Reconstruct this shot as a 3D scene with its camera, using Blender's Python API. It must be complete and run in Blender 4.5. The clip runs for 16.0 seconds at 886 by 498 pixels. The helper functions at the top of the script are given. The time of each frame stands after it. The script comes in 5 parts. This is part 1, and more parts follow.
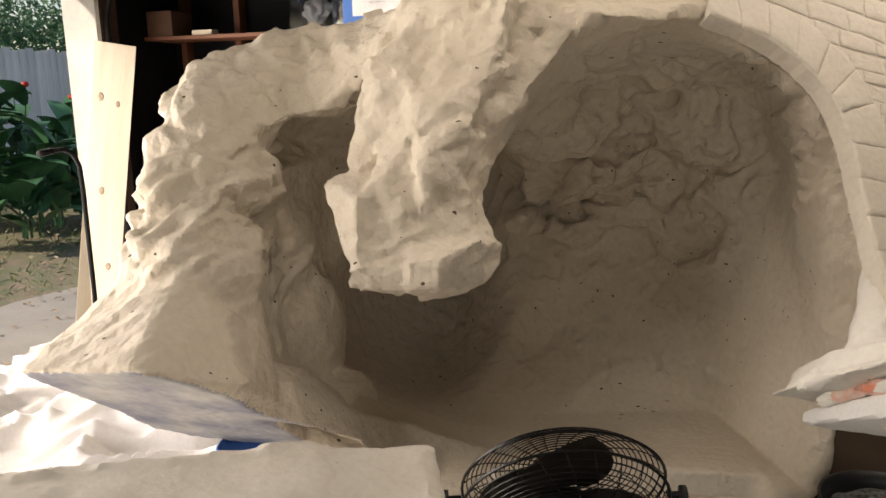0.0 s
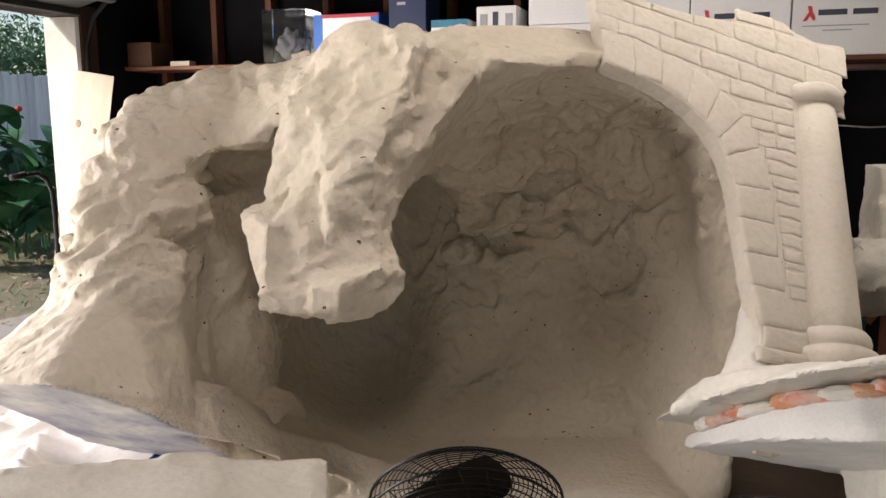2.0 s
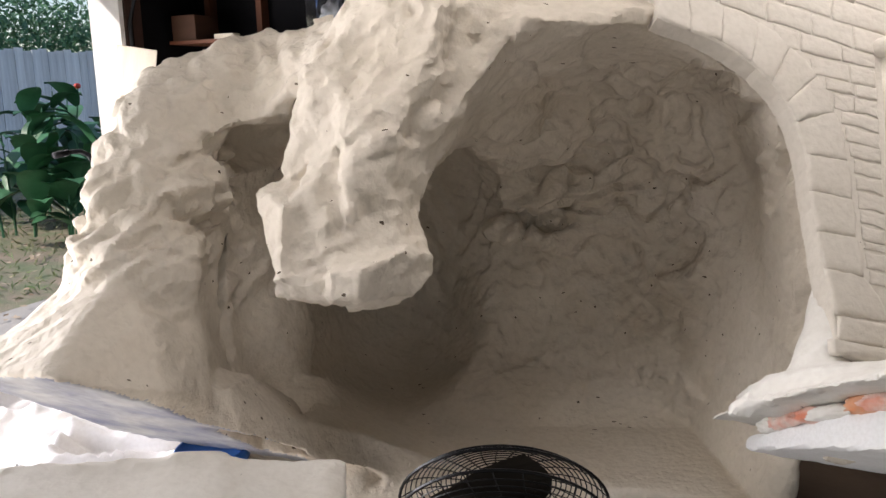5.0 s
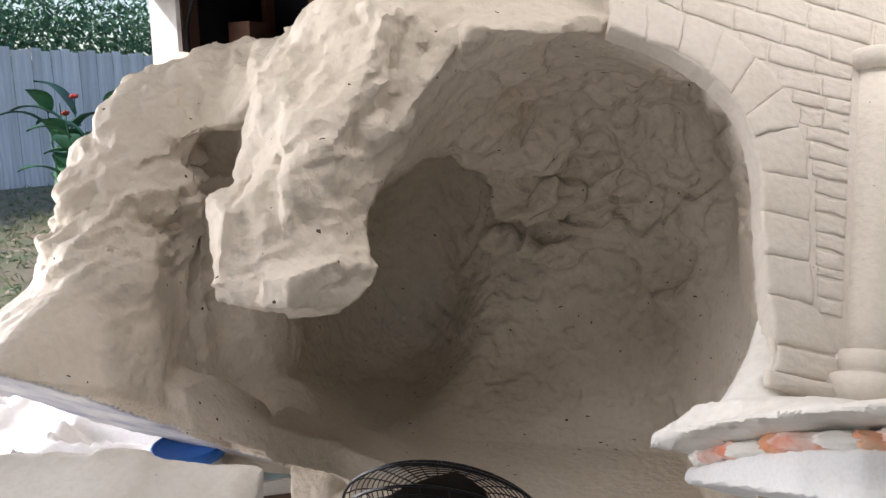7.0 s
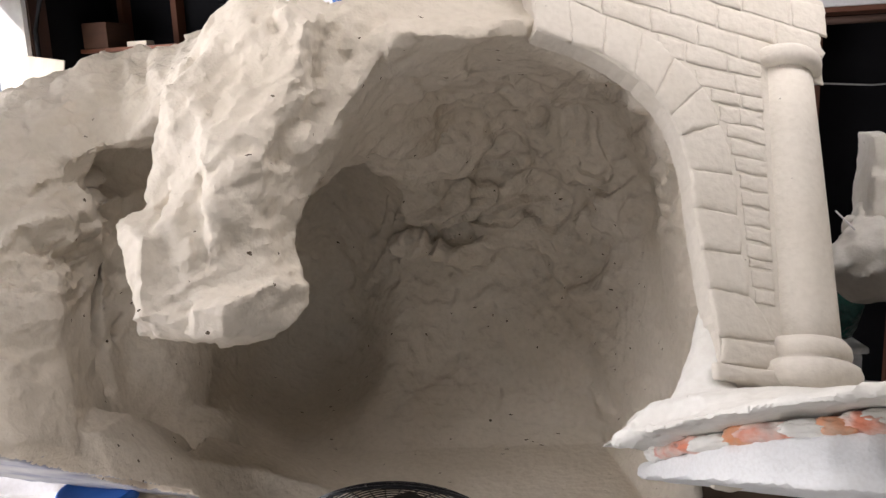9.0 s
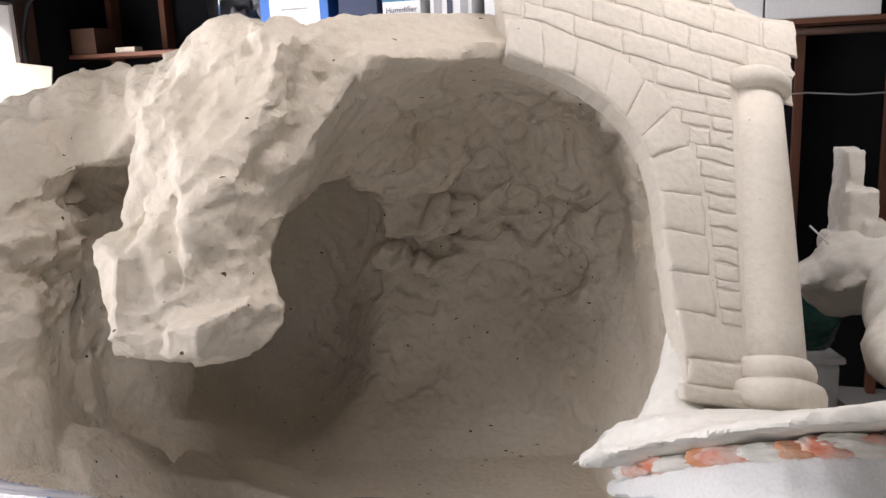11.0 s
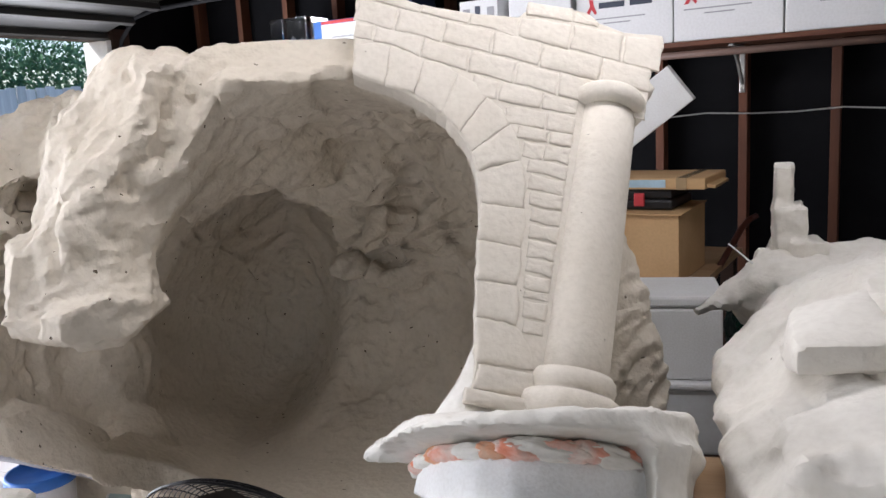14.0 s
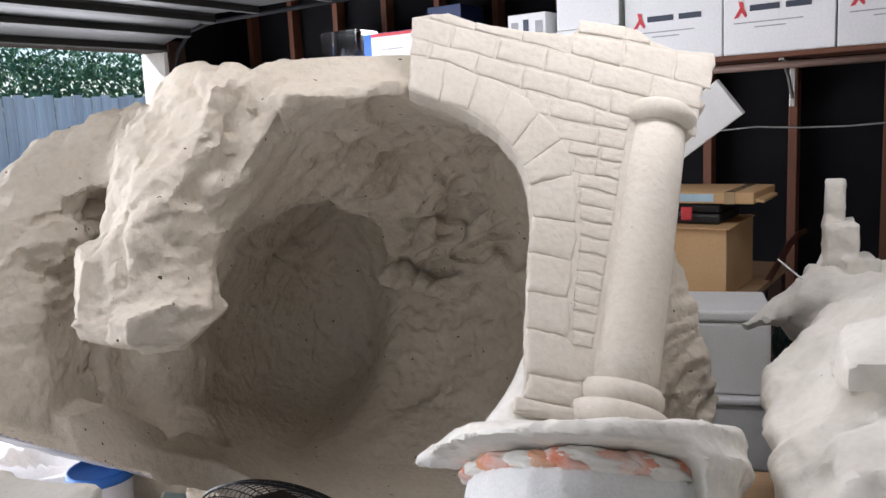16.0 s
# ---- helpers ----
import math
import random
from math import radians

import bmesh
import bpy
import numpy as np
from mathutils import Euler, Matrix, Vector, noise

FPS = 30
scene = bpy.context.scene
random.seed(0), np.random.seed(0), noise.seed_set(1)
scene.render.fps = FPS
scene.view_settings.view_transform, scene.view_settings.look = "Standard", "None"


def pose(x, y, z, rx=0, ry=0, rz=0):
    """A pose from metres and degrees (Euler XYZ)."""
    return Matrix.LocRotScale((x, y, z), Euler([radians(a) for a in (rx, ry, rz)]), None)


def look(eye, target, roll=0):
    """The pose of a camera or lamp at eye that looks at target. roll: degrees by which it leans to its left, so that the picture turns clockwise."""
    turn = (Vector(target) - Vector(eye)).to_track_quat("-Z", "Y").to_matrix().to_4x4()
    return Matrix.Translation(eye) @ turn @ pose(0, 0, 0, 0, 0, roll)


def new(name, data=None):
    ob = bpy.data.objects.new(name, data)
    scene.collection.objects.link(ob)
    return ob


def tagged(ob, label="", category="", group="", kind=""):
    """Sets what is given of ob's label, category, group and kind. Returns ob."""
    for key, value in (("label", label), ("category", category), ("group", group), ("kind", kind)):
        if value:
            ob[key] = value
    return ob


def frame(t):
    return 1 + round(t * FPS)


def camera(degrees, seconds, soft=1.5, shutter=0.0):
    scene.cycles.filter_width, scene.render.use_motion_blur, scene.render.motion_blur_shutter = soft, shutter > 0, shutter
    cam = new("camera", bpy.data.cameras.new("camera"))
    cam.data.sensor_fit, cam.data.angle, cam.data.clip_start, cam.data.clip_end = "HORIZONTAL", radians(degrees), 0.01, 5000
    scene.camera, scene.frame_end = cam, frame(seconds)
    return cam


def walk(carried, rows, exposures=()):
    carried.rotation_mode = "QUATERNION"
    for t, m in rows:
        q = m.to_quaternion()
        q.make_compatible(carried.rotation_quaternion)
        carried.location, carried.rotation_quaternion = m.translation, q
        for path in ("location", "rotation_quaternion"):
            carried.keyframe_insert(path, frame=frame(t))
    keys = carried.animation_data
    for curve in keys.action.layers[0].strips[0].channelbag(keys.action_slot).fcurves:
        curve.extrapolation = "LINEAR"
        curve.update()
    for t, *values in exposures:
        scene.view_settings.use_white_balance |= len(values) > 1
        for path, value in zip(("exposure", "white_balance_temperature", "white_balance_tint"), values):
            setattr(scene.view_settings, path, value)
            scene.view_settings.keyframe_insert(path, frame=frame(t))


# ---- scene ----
cam = camera(57.6, 16.0)
METRES, EYE, TILT, LEAN, TURN = 2.14, 1.52, -11.35, 1.25, 0.0
ROWS = [
    (0.0, 0.0, 0.0, 0.0, -0.0, 0.0, 0.0),
    (0.5, 0.0686, -0.0354, -0.0027, 1.21, 1.39, -0.15),
    (1.0, 0.1017, -0.0502, -0.006, -0.96, 1.54, -0.2),
    (1.5, 0.1058, -0.0537, -0.0078, -0.87, 0.86, -0.14),
    (2.0, 0.1053, -0.0575, -0.0011, 0.13, 2.1, -1.13),
    (2.5, 0.1026, -0.0772, 0.0024, 0.72, 3.53, -1.06),
    (3.0, 0.1049, -0.0842, -0.0003, 1.14, 2.53, -0.91),
    (3.5, 0.1124, -0.079, -0.0032, -1.48, 1.2, -0.11),
    (4.0, 0.1187, -0.0584, -0.0021, -2.66, 0.48, 0.2),
    (4.5, 0.1171, -0.0095, 0.0054, 0.5, -0.01, -0.21),
    (7.0, 0.2887, 0.0538, 0.0243, 11.24, 0.05, -2.72),
    (7.5, 0.2728, 0.0572, 0.0233, 10.04, -0.09, -2.7),
    (8.0, 0.2393, 0.0675, 0.0267, 6.66, -0.24, -1.26),
    (10.5, 0.2023, 0.0636, 0.0626, -0.96, -0.33, 1.32),
    (11.0, 0.2333, 0.0575, 0.0626, 1.12, -0.39, 0.78),
    (11.5, 0.2766, 0.0545, 0.0594, 4.86, -0.45, -1.16),
    (12.0, 0.3333, 0.0646, 0.0506, 2.53, -0.54, 0.03),
    (12.5, 0.4009, 0.0957, 0.059, 0.35, 1.04, 0.56),
    (13.0, 0.4709, 0.1022, 0.0639, 3.19, 0.14, 2.13),
    (13.5, 0.5436, 0.0708, 0.0555, 10.88, -0.0, -1.24),
    (14.0, 0.573, 0.0448, 0.0492, 12.86, 1.06, -0.64),
    (14.5, 0.5707, 0.0288, 0.0482, 14.03, 0.84, -1.63),
    (15.0, 0.5655, 0.023, 0.0464, 14.95, 0.37, -2.01),
    (15.5, 0.5657, 0.0219, 0.0466, 14.6, 0.92, -2.0),
    (16.0, 0.5663, 0.021, 0.0512, 15.71, 1.65, -1.53),
]
walk(cam, [(t, pose(0, 0, EYE, TILT, LEAN, TURN) @ pose(METRES * x, METRES * y, METRES * z, 90 + pitch, roll, yaw)) for t, x, y, z, yaw, pitch, roll in ROWS],
     [(0.0, 0.10, 8000, 15), (0.8, 0.18, 7800, 16), (2.0, 0.23, 7300, 16.5), (4.5, 0.34, 6700, 15.5), (7.0, 0.47, 6500, 16), (11.0, 0.53, 6500, 17), (13.0, 0.57, 6150, 15), (16.0, 0.60, 6150, 15)])

# ---- world, light ----
world = bpy.data.worlds.new("sky")
scene.world = world
world.use_nodes = True
wn = world.node_tree
bg = wn.nodes["Background"]
sky = wn.nodes.new("ShaderNodeTexSky")
sky.sky_type, sky.sun_disc = "NISHITA", False
SUN_ELEV, SUN_AZ = radians(36), radians(243)
sky.sun_elevation, sky.sun_rotation = SUN_ELEV, SUN_AZ
wn.links.new(sky.outputs[0], bg.inputs[0])
bg.inputs[1].default_value = 0.15
sun = new("sun", bpy.data.lights.new("sun", "SUN"))
sun.data.energy, sun.data.angle, sun.data.color = 4.0, radians(0.6), (1, 0.94, 0.85)
sun_way = Vector((math.sin(SUN_AZ) * math.cos(SUN_ELEV), math.cos(SUN_AZ) * math.cos(SUN_ELEV), math.sin(SUN_ELEV)))
sun.matrix_world = look((0, 0, 0), -sun_way)
G = pose(0, 0, 0, 0, 0, -18)   # the garage's own axes: x along the shelf wall, y towards it


def area(name, m, sx, sy, watts, color=(1, 1, 1)):
    la = bpy.data.lights.new(name, "AREA")
    la.shape, la.size, la.size_y, la.energy, la.color = "RECTANGLE", sx, sy, watts, color
    ob = new(name, la)
    ob.matrix_world = m
    return ob


# daylight that comes in through the open garage door
area("door_daylight", G @ look((-3.30, 1.45, 1.05), (0, 1.45, 1.0)), 4.8, 1.8, 241, (0.97, 0.98, 1.0))
# weak frontal fill lamp, added behind the camera in a made-up window opening
area("added_front_fill", G @ look((1.9, -3.13, 1.35), (1.5, 3.0, 1.1)), 2.6, 1.5, 8.0, (0.98, 0.99, 1.0))
# two unseen overhead lights, added to brighten top faces and the right side
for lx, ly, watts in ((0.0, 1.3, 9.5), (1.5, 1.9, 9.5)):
    area("added_overhead_glow", pose(lx, ly, 2.505), 1.2, 0.16, watts, (1.0, 0.98, 0.95))


# ---- materials ----
def mat(name, color, rough=0.8, metal=0.0, vary=0.12, scale=6.0, fine=60.0, bump=0.15, second=None, spots=0.0, island=0.0, dist=0.01, stretch=(1, 1, 1), ior=1.45, spec=0.5, chips=0.0):
    m = bpy.data.materials.new(name)
    m.use_nodes = True
    nt = m.node_tree
    N, L = nt.nodes, nt.links
    b = N["Principled BSDF"]
    b.inputs["Roughness"].default_value = rough
    b.inputs["Metallic"].default_value = metal
    b.inputs["Specular IOR Level"].default_value = spec
    tc = N.new("ShaderNodeTexCoord")
    mp = N.new("ShaderNodeMapping")
    mp.inputs["Scale"].default_value = stretch
    L.new(tc.outputs["Object"], mp.inputs[0])
    big = N.new("ShaderNodeTexNoise")
    big.inputs["Scale"].default_value, big.inputs["Detail"].default_value = scale, 5
    L.new(mp.outputs[0], big.inputs["Vector"])
    small = N.new("ShaderNodeTexNoise")
    small.inputs["Scale"].default_value, small.inputs["Detail"].default_value = fine, 4
    L.new(mp.outputs[0], small.inputs["Vector"])
    ramp = N.new("ShaderNodeValToRGB")
    c2 = second or tuple(c * (1 - 2.2 * vary) for c in color)
    ramp.color_ramp.elements[0].position, ramp.color_ramp.elements[1].position = 0.32, 0.68
    ramp.color_ramp.elements[0].color, ramp.color_ramp.elements[1].color = (*c2, 1), (*color, 1)
    L.new(big.outputs[0], ramp.inputs[0])
    mix = N.new("ShaderNodeMix")
    mix.data_type, mix.blend_type = "RGBA", "MULTIPLY"
    mix.inputs["Factor"].default_value = 0.24
    L.new(ramp.outputs[0], mix.inputs["A"])
    r2 = N.new("ShaderNodeValToRGB")
    r2.color_ramp.elements[0].position, r2.color_ramp.elements[1].position = 0.3, 0.6
    r2.color_ramp.elements[0].color = (0.72, 0.70, 0.67, 1)
    L.new(small.outputs[0], r2.inputs[0])
    L.new(r2.outputs[0], mix.inputs["B"])
    out = mix.outputs["Result"]
    if spots:
        vo = N.new("ShaderNodeTexVoronoi")
        vo.inputs["Scale"].default_value = 26
        vo.inputs["Randomness"].default_value = 1.0
        lean = N.new("ShaderNodeMapping")
        lean.inputs["Rotation"].default_value, lean.inputs["Scale"].default_value = (0.6, 0.9, 0.4), (0.55, 1.5, 1.0)
        wob = N.new("ShaderNodeMix")
        wob.data_type, wob.blend_type = "RGBA", "ADD"
        wob.inputs["Factor"].default_value = 0.012
        L.new(mp.outputs[0], wob.inputs["A"])
        L.new(small.outputs["Color"], wob.inputs["B"])
        L.new(wob.outputs["Result"], lean.inputs[0])
        L.new(lean.outputs[0], vo.inputs["Vector"])
        near = N.new("ShaderNodeMath")
        near.operation, near.inputs[1].default_value = "LESS_THAN", spots
        L.new(vo.outputs["Distance"], near.inputs[0])
        some = N.new("ShaderNodeSeparateColor")
        L.new(vo.outputs["Color"], some.inputs[0])
        few = N.new("ShaderNodeMath")
        few.operation, few.inputs[1].default_value = "GREATER_THAN", 0.92
        crowd = N.new("ShaderNodeMath")
        crowd.operation = "ADD"
        L.new(some.outputs[0], crowd.inputs[0])
        patchy = N.new("ShaderNodeMath")
        patchy.operation, patchy.inputs[1].default_value, patchy.inputs[2].default_value = "MULTIPLY_ADD", 1.6, -0.6
        L.new(big.outputs[0], patchy.inputs[0])
        L.new(patchy.outputs[0], crowd.inputs[1])
        L.new(crowd.outputs[0], few.inputs[0])
        both = N.new("ShaderNodeMath")
        both.operation = "MULTIPLY"
        L.new(near.outputs[0], both.inputs[0])
        L.new(few.outputs[0], both.inputs[1])
        m3 = N.new("ShaderNodeMix")
        m3.data_type = "RGBA"
        L.new(both.outputs[0], m3.inputs["Factor"])
        L.new(out, m3.inputs["A"])
        m3.inputs["B"].default_value = (0.10, 0.075, 0.05, 1)
        out = m3.outputs["Result"]
    if island:
        oi = N.new("ShaderNodeObjectInfo")
        mr = N.new("ShaderNodeMapRange")
        mr.inputs["To Min"].default_value, mr.inputs["To Max"].default_value = 1 - island, 1 + island
        L.new(oi.outputs["Random"], mr.inputs[0])
        m4 = N.new("ShaderNodeMix")
        m4.data_type, m4.blend_type = "RGBA", "MULTIPLY"
        m4.inputs["Factor"].default_value = 1
        L.new(out, m4.inputs["A"])
        L.new(mr.outputs[0], m4.inputs["B"])
        out = m4.outputs["Result"]
    L.new(out, b.inputs["Base Color"])
    if bump:
        bp = N.new("ShaderNodeBump")
        bp.inputs["Strength"].default_value, bp.inputs["Distance"].default_value = bump, dist
        add = N.new("ShaderNodeMath")
        add.operation = "ADD"
        L.new(big.outputs[0], add.inputs[0])
        L.new(small.outputs[0], add.inputs[1])
        if chips:
            cn = N.new("ShaderNodeTexNoise")
            cn.noise_type = "RIDGED_MULTIFRACTAL"
            cn.inputs["Scale"].default_value, cn.inputs["Detail"].default_value, cn.inputs["Roughness"].default_value = 17, 5, 0.55
            cn.inputs["Distortion"].default_value = 0.6
            L.new(mp.outputs[0], cn.inputs["Vector"])
            ma = N.new("ShaderNodeMath")
            ma.operation, ma.inputs[1].default_value = "MULTIPLY_ADD", chips
            L.new(cn.outputs[0], ma.inputs[0])
            L.new(add.outputs[0], ma.inputs[2])
            add = ma
        L.new(add.outputs[0], bp.inputs["Height"])
        L.new(bp.outputs[0], b.inputs["Normal"])
    return m


M_PLASTER = mat("cream_plaster", (0.66, 0.595, 0.505), 0.88, vary=0.06, scale=4, fine=55, bump=0.62, second=(0.59, 0.525, 0.43), spots=0.10, dist=0.009, chips=0.30)
M_CASTLE = mat("pale_plaster", (0.68, 0.63, 0.555), 0.88, scale=5, fine=70, bump=0.45, second=(0.64, 0.585, 0.505), spots=0.035, dist=0.005)
M_WHITE = mat("white_plaster", (0.80, 0.78, 0.73), 0.85, scale=5, fine=60, bump=0.45, second=(0.73, 0.70, 0.64), spots=0.05, dist=0.006, chips=0.35)
M_MOUND = mat("mound_plaster", (0.73, 0.70, 0.645), 0.88, scale=4, fine=60, bump=0.4, second=(0.66, 0.62, 0.555), spots=0.05, dist=0.006, chips=0.2)
M_FOAM = mat("white_foam", (0.89, 0.89, 0.885), 0.8, scale=8, fine=160, bump=0.35, second=(0.84, 0.835, 0.82), dist=0.003)
M_SEAM = mat("spray_foam_pink", (0.76, 0.69, 0.63), 0.8, scale=24, fine=120, bump=0.4, second=(0.72, 0.25, 0.15), dist=0.004)
M_SEAM2 = mat("spray_foam_orange", (0.72, 0.26, 0.10), 0.7, scale=30, fine=120, bump=0.4, second=(0.62, 0.40, 0.28), dist=0.004)
M_BLUEFOAM = mat("blue_painted_foam", (0.47, 0.47, 0.46), 0.7, scale=7, fine=50, bump=0.4, second=(0.19, 0.20, 0.28), dist=0.004)
M_BLACK = mat("black_metal", (0.02, 0.02, 0.022), 0.35, metal=0.6, bump=0.0)
M_BLACKP = mat("black_plastic", (0.018, 0.018, 0.02), 0.4, bump=0.03)
M_BLADEP = mat("dark_brown_fan_blade", (0.045, 0.036, 0.028), 0.7, scale=8, bump=0.05)
M_FELT = mat("black_felt_paper", (0.007, 0.007, 0.008), 0.95, scale=3, fine=40, bump=0.2, second=(0.004, 0.004, 0.005), spec=0.1)
M_STUD = mat("red_brown_stud", (0.115, 0.036, 0.013), 0.75, scale=3, fine=40, bump=0.2, stretch=(6, 6, 0.6), island=0.25)
M_SHELF = mat("red_brown_board", (0.15, 0.048, 0.019), 0.6, scale=3, fine=40, bump=0.15, stretch=(0.6, 6, 6))
M_RAIL = mat("dusty_rail", (0.20, 0.125, 0.10), 0.6, scale=6, bump=0.1)
M_DARKWOOD = mat("dark_wood", (0.06, 0.025, 0.012), 0.8, scale=3, fine=30, bump=0.2, stretch=(1, 1, 6), island=0.3)
M_PINE = mat("pale_pine", (0.70, 0.63, 0.52), 0.6, scale=2.5, fine=30, bump=0.12, second=(0.62, 0.53, 0.41), stretch=(8, 8, 0.5))
M_JAMB = mat("white_jamb_paint", (0.88, 0.88, 0.87), 0.6, scale=3, fine=30, bump=0.1)
M_CARTON = mat("white_carton", (0.78, 0.78, 0.78), 0.65, scale=3, fine=90, bump=0.05, second=(0.74, 0.74, 0.745), island=0.05)
M_KRAFT = mat("kraft_cardboard", (0.62, 0.40, 0.20), 0.75, scale=4, fine=90, bump=0.08, second=(0.56, 0.35, 0.165))
M_INK = mat("dark_print", (0.05, 0.06, 0.09), 0.6, bump=0)
M_GREY = mat("grey_print", (0.40, 0.40, 0.42), 0.6, bump=0)
M_RED = mat("red_print", (0.62, 0.05, 0.06), 0.6, bump=0)
M_BLUE = mat("blue_box", (0.03, 0.16, 0.55), 0.5, bump=0.03)
M_PAPER = mat("note_paper", (0.85, 0.85, 0.86), 0.8, bump=0.05)
M_METAL = mat("galvanised_metal", (0.55, 0.54, 0.52), 0.4, metal=0.8, bump=0.05)
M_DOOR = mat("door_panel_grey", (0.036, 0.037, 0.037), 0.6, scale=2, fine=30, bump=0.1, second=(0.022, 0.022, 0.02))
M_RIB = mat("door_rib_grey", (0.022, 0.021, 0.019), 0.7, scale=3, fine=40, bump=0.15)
M_CONC = mat("concrete", (0.44, 0.43, 0.41), 0.9, scale=2, fine=70, bump=0.3, second=(0.34, 0.33, 0.315))
M_TABLE = mat("plywood_table", (0.42, 0.28, 0.16), 0.65, scale=2, fine=30, bump=0.1, second=(0.34, 0.21, 0.11), stretch=(0.6, 5, 5))
M_CLOTH = mat("white_cloth", (0.57, 0.57, 0.59), 0.9, scale=4, fine=90, bump=0.1)
M_BIN = mat("translucent_bin", (0.83, 0.84, 0.85), 0.4, scale=3, fine=30, bump=0.03)
M_GREENBAG = mat("green_bag", (0.012, 0.075, 0.055), 0.22, scale=10, fine=40, bump=0.5, second=(0.004, 0.03, 0.024), dist=0.02)
M_LEAF = mat("leaf", (0.075, 0.22, 0.11), 0.45, spec=0.4, scale=4, fine=30, bump=0.2, second=(0.035, 0.12, 0.055), island=0.3)
M_HEDGE = mat("hedge_leaf", (0.12, 0.28, 0.14), 0.55, spec=0.4, scale=6, fine=30, bump=0.2, second=(0.05, 0.13, 0.085))
M_FLOWER = mat("red_flower", (0.65, 0.05, 0.03), 0.5, bump=0.05)
M_FENCE = mat("weathered_fence", (0.78, 0.80, 0.84), 0.9, scale=3, fine=40, bump=0.3, second=(0.56, 0.58, 0.62), stretch=(6, 6, 0.5), island=0.12)
M_GRASS = mat("grass_ground", (0.20, 0.24, 0.14), 0.9, scale=5, fine=90, bump=0.6, second=(0.33, 0.27, 0.21), dist=0.03)
M_BLADE = mat("grass_blade", (0.13, 0.24, 0.08), 0.6, scale=3, fine=30, bump=0, second=(0.27, 0.25, 0.13))
M_LITTER = mat("dry_leaf", (0.55, 0.48, 0.38), 0.8, scale=3, fine=30, bump=0.1, second=(0.30, 0.20, 0.12))
M_TRIM = mat("brown_trim", (0.045, 0.02, 0.012), 0.7, bump=0.1)
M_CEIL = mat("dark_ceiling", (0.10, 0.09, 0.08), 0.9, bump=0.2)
M_WALL = mat("garage_wall", (0.80, 0.78, 0.74), 0.9, bump=0.2)
M_NAVY = mat("navy_box", (0.015, 0.03, 0.09), 0.4, bump=0.02)
M_SKIN = mat("pinkish_foam", (0.72, 0.62, 0.58), 0.8, bump=0.2)

M_TRACK = mat("dull_track_metal", (0.012, 0.012, 0.013), 0.85, metal=0.0, spec=0.08, bump=0.05)
M_LABEL = mat("pale_blue_print", (0.50, 0.68, 0.78), 0.5, bump=0.02)
M_TAPE = mat("tan_tape", (0.45, 0.32, 0.18), 0.2, bump=0.05)
M_POLE = mat("red_brown_pole", (0.09, 0.03, 0.02), 0.35, bump=0.05)
M_CLEAR = mat("clear_plastic", (0.85, 0.88, 0.9), 0.08, bump=0)
M_CLEAR.node_tree.nodes["Principled BSDF"].inputs["Transmission Weight"].default_value = 1.0
M_KNOT = mat("pine_knot", (0.36, 0.28, 0.21), 0.6, scale=40, bump=0.1)
M_TEAL = mat("teal_print", (0.03, 0.22, 0.34), 0.5, bump=0.02)
# table top with the shade under the sculpture put into its colour
M_SHADETOP = mat("shaded_table_top", (0.15, 0.10, 0.065), 0.75, scale=3, fine=40, bump=0.2, second=(0.09, 0.06, 0.04))
M_SPECK = mat("black_speckled", (0.012, 0.013, 0.014), 0.3, scale=75, fine=180, bump=0.6, second=(0.35, 0.36, 0.36), dist=0.01)


# ---- mesh helpers ----
def mesh_obj(name, bm, material, parent=None, label="", smooth=False):
    me = bpy.data.meshes.new(name)
    bm.to_mesh(me)
    bm.free()
    me.materials.append(material)
    if smooth:
        me.shade_smooth()
    ob = new(name, me)
    if parent:
        ob.parent = parent
    if label:
        ob["label"] = label
    return ob


def part(name, bm, material, parent, label="", smooth=False):
    return mesh_obj(name, bm, material, parent, label, smooth)


def thing(name, label, category, m=None, group="", kind=""):
    ob = new(name)
    ob.empty_display_size = 0.05
    if m is not None:
        ob.matrix_world = m
    return tagged(ob, label, category, group, kind)


def box(x0, x1, y0, y1, z0, z1, bevel=0.0, m=None, bm=None):
    b = bmesh.new()
    bmesh.ops.create_cube(b, size=1, matrix=Matrix.LocRotScale(((x0 + x1) / 2, (y0 + y1) / 2, (z0 + z1) / 2), None, (x1 - x0, y1 - y0, z1 - z0)))
    if bevel:
        bmesh.ops.bevel(b, geom=b.edges[:], offset=bevel, segments=2, affect="EDGES", profile=0.5)
    if m is not None:
        b.transform(m)
    if bm is not None:
        merge(bm, b)
        return bm
    return b


def merge(bm, other):
    me = bpy.data.meshes.new("tmp")
    other.to_mesh(me)
    other.free()
    bm.from_mesh(me)
    bpy.data.meshes.remove(me)
    return bm


def prism(pts, y0, y1, bevel=0.0, seg=1):
    """A plate from an outline in x, z, between the depths y0 (front) and y1."""
    b = bmesh.new()
    front = [b.verts.new((x, y0, z)) for x, z in pts]
    f = b.faces.new(front)
    r = bmesh.ops.extrude_face_region(b, geom=[f])
    bmesh.ops.translate(b, verts=[v for v in r["geom"] if isinstance(v, bmesh.types.BMVert)], vec=(0, y1 - y0, 0))
    bmesh.ops.recalc_face_normals(b, faces=b.faces[:])
    if bevel:
        ed = [e for e in b.edges if all(abs(v.co.y - y0) < 1e-6 for v in e.verts)]
        bmesh.ops.bevel(b, geom=ed, offset=bevel, segments=seg, affect="EDGES", profile=0.5)
    return b


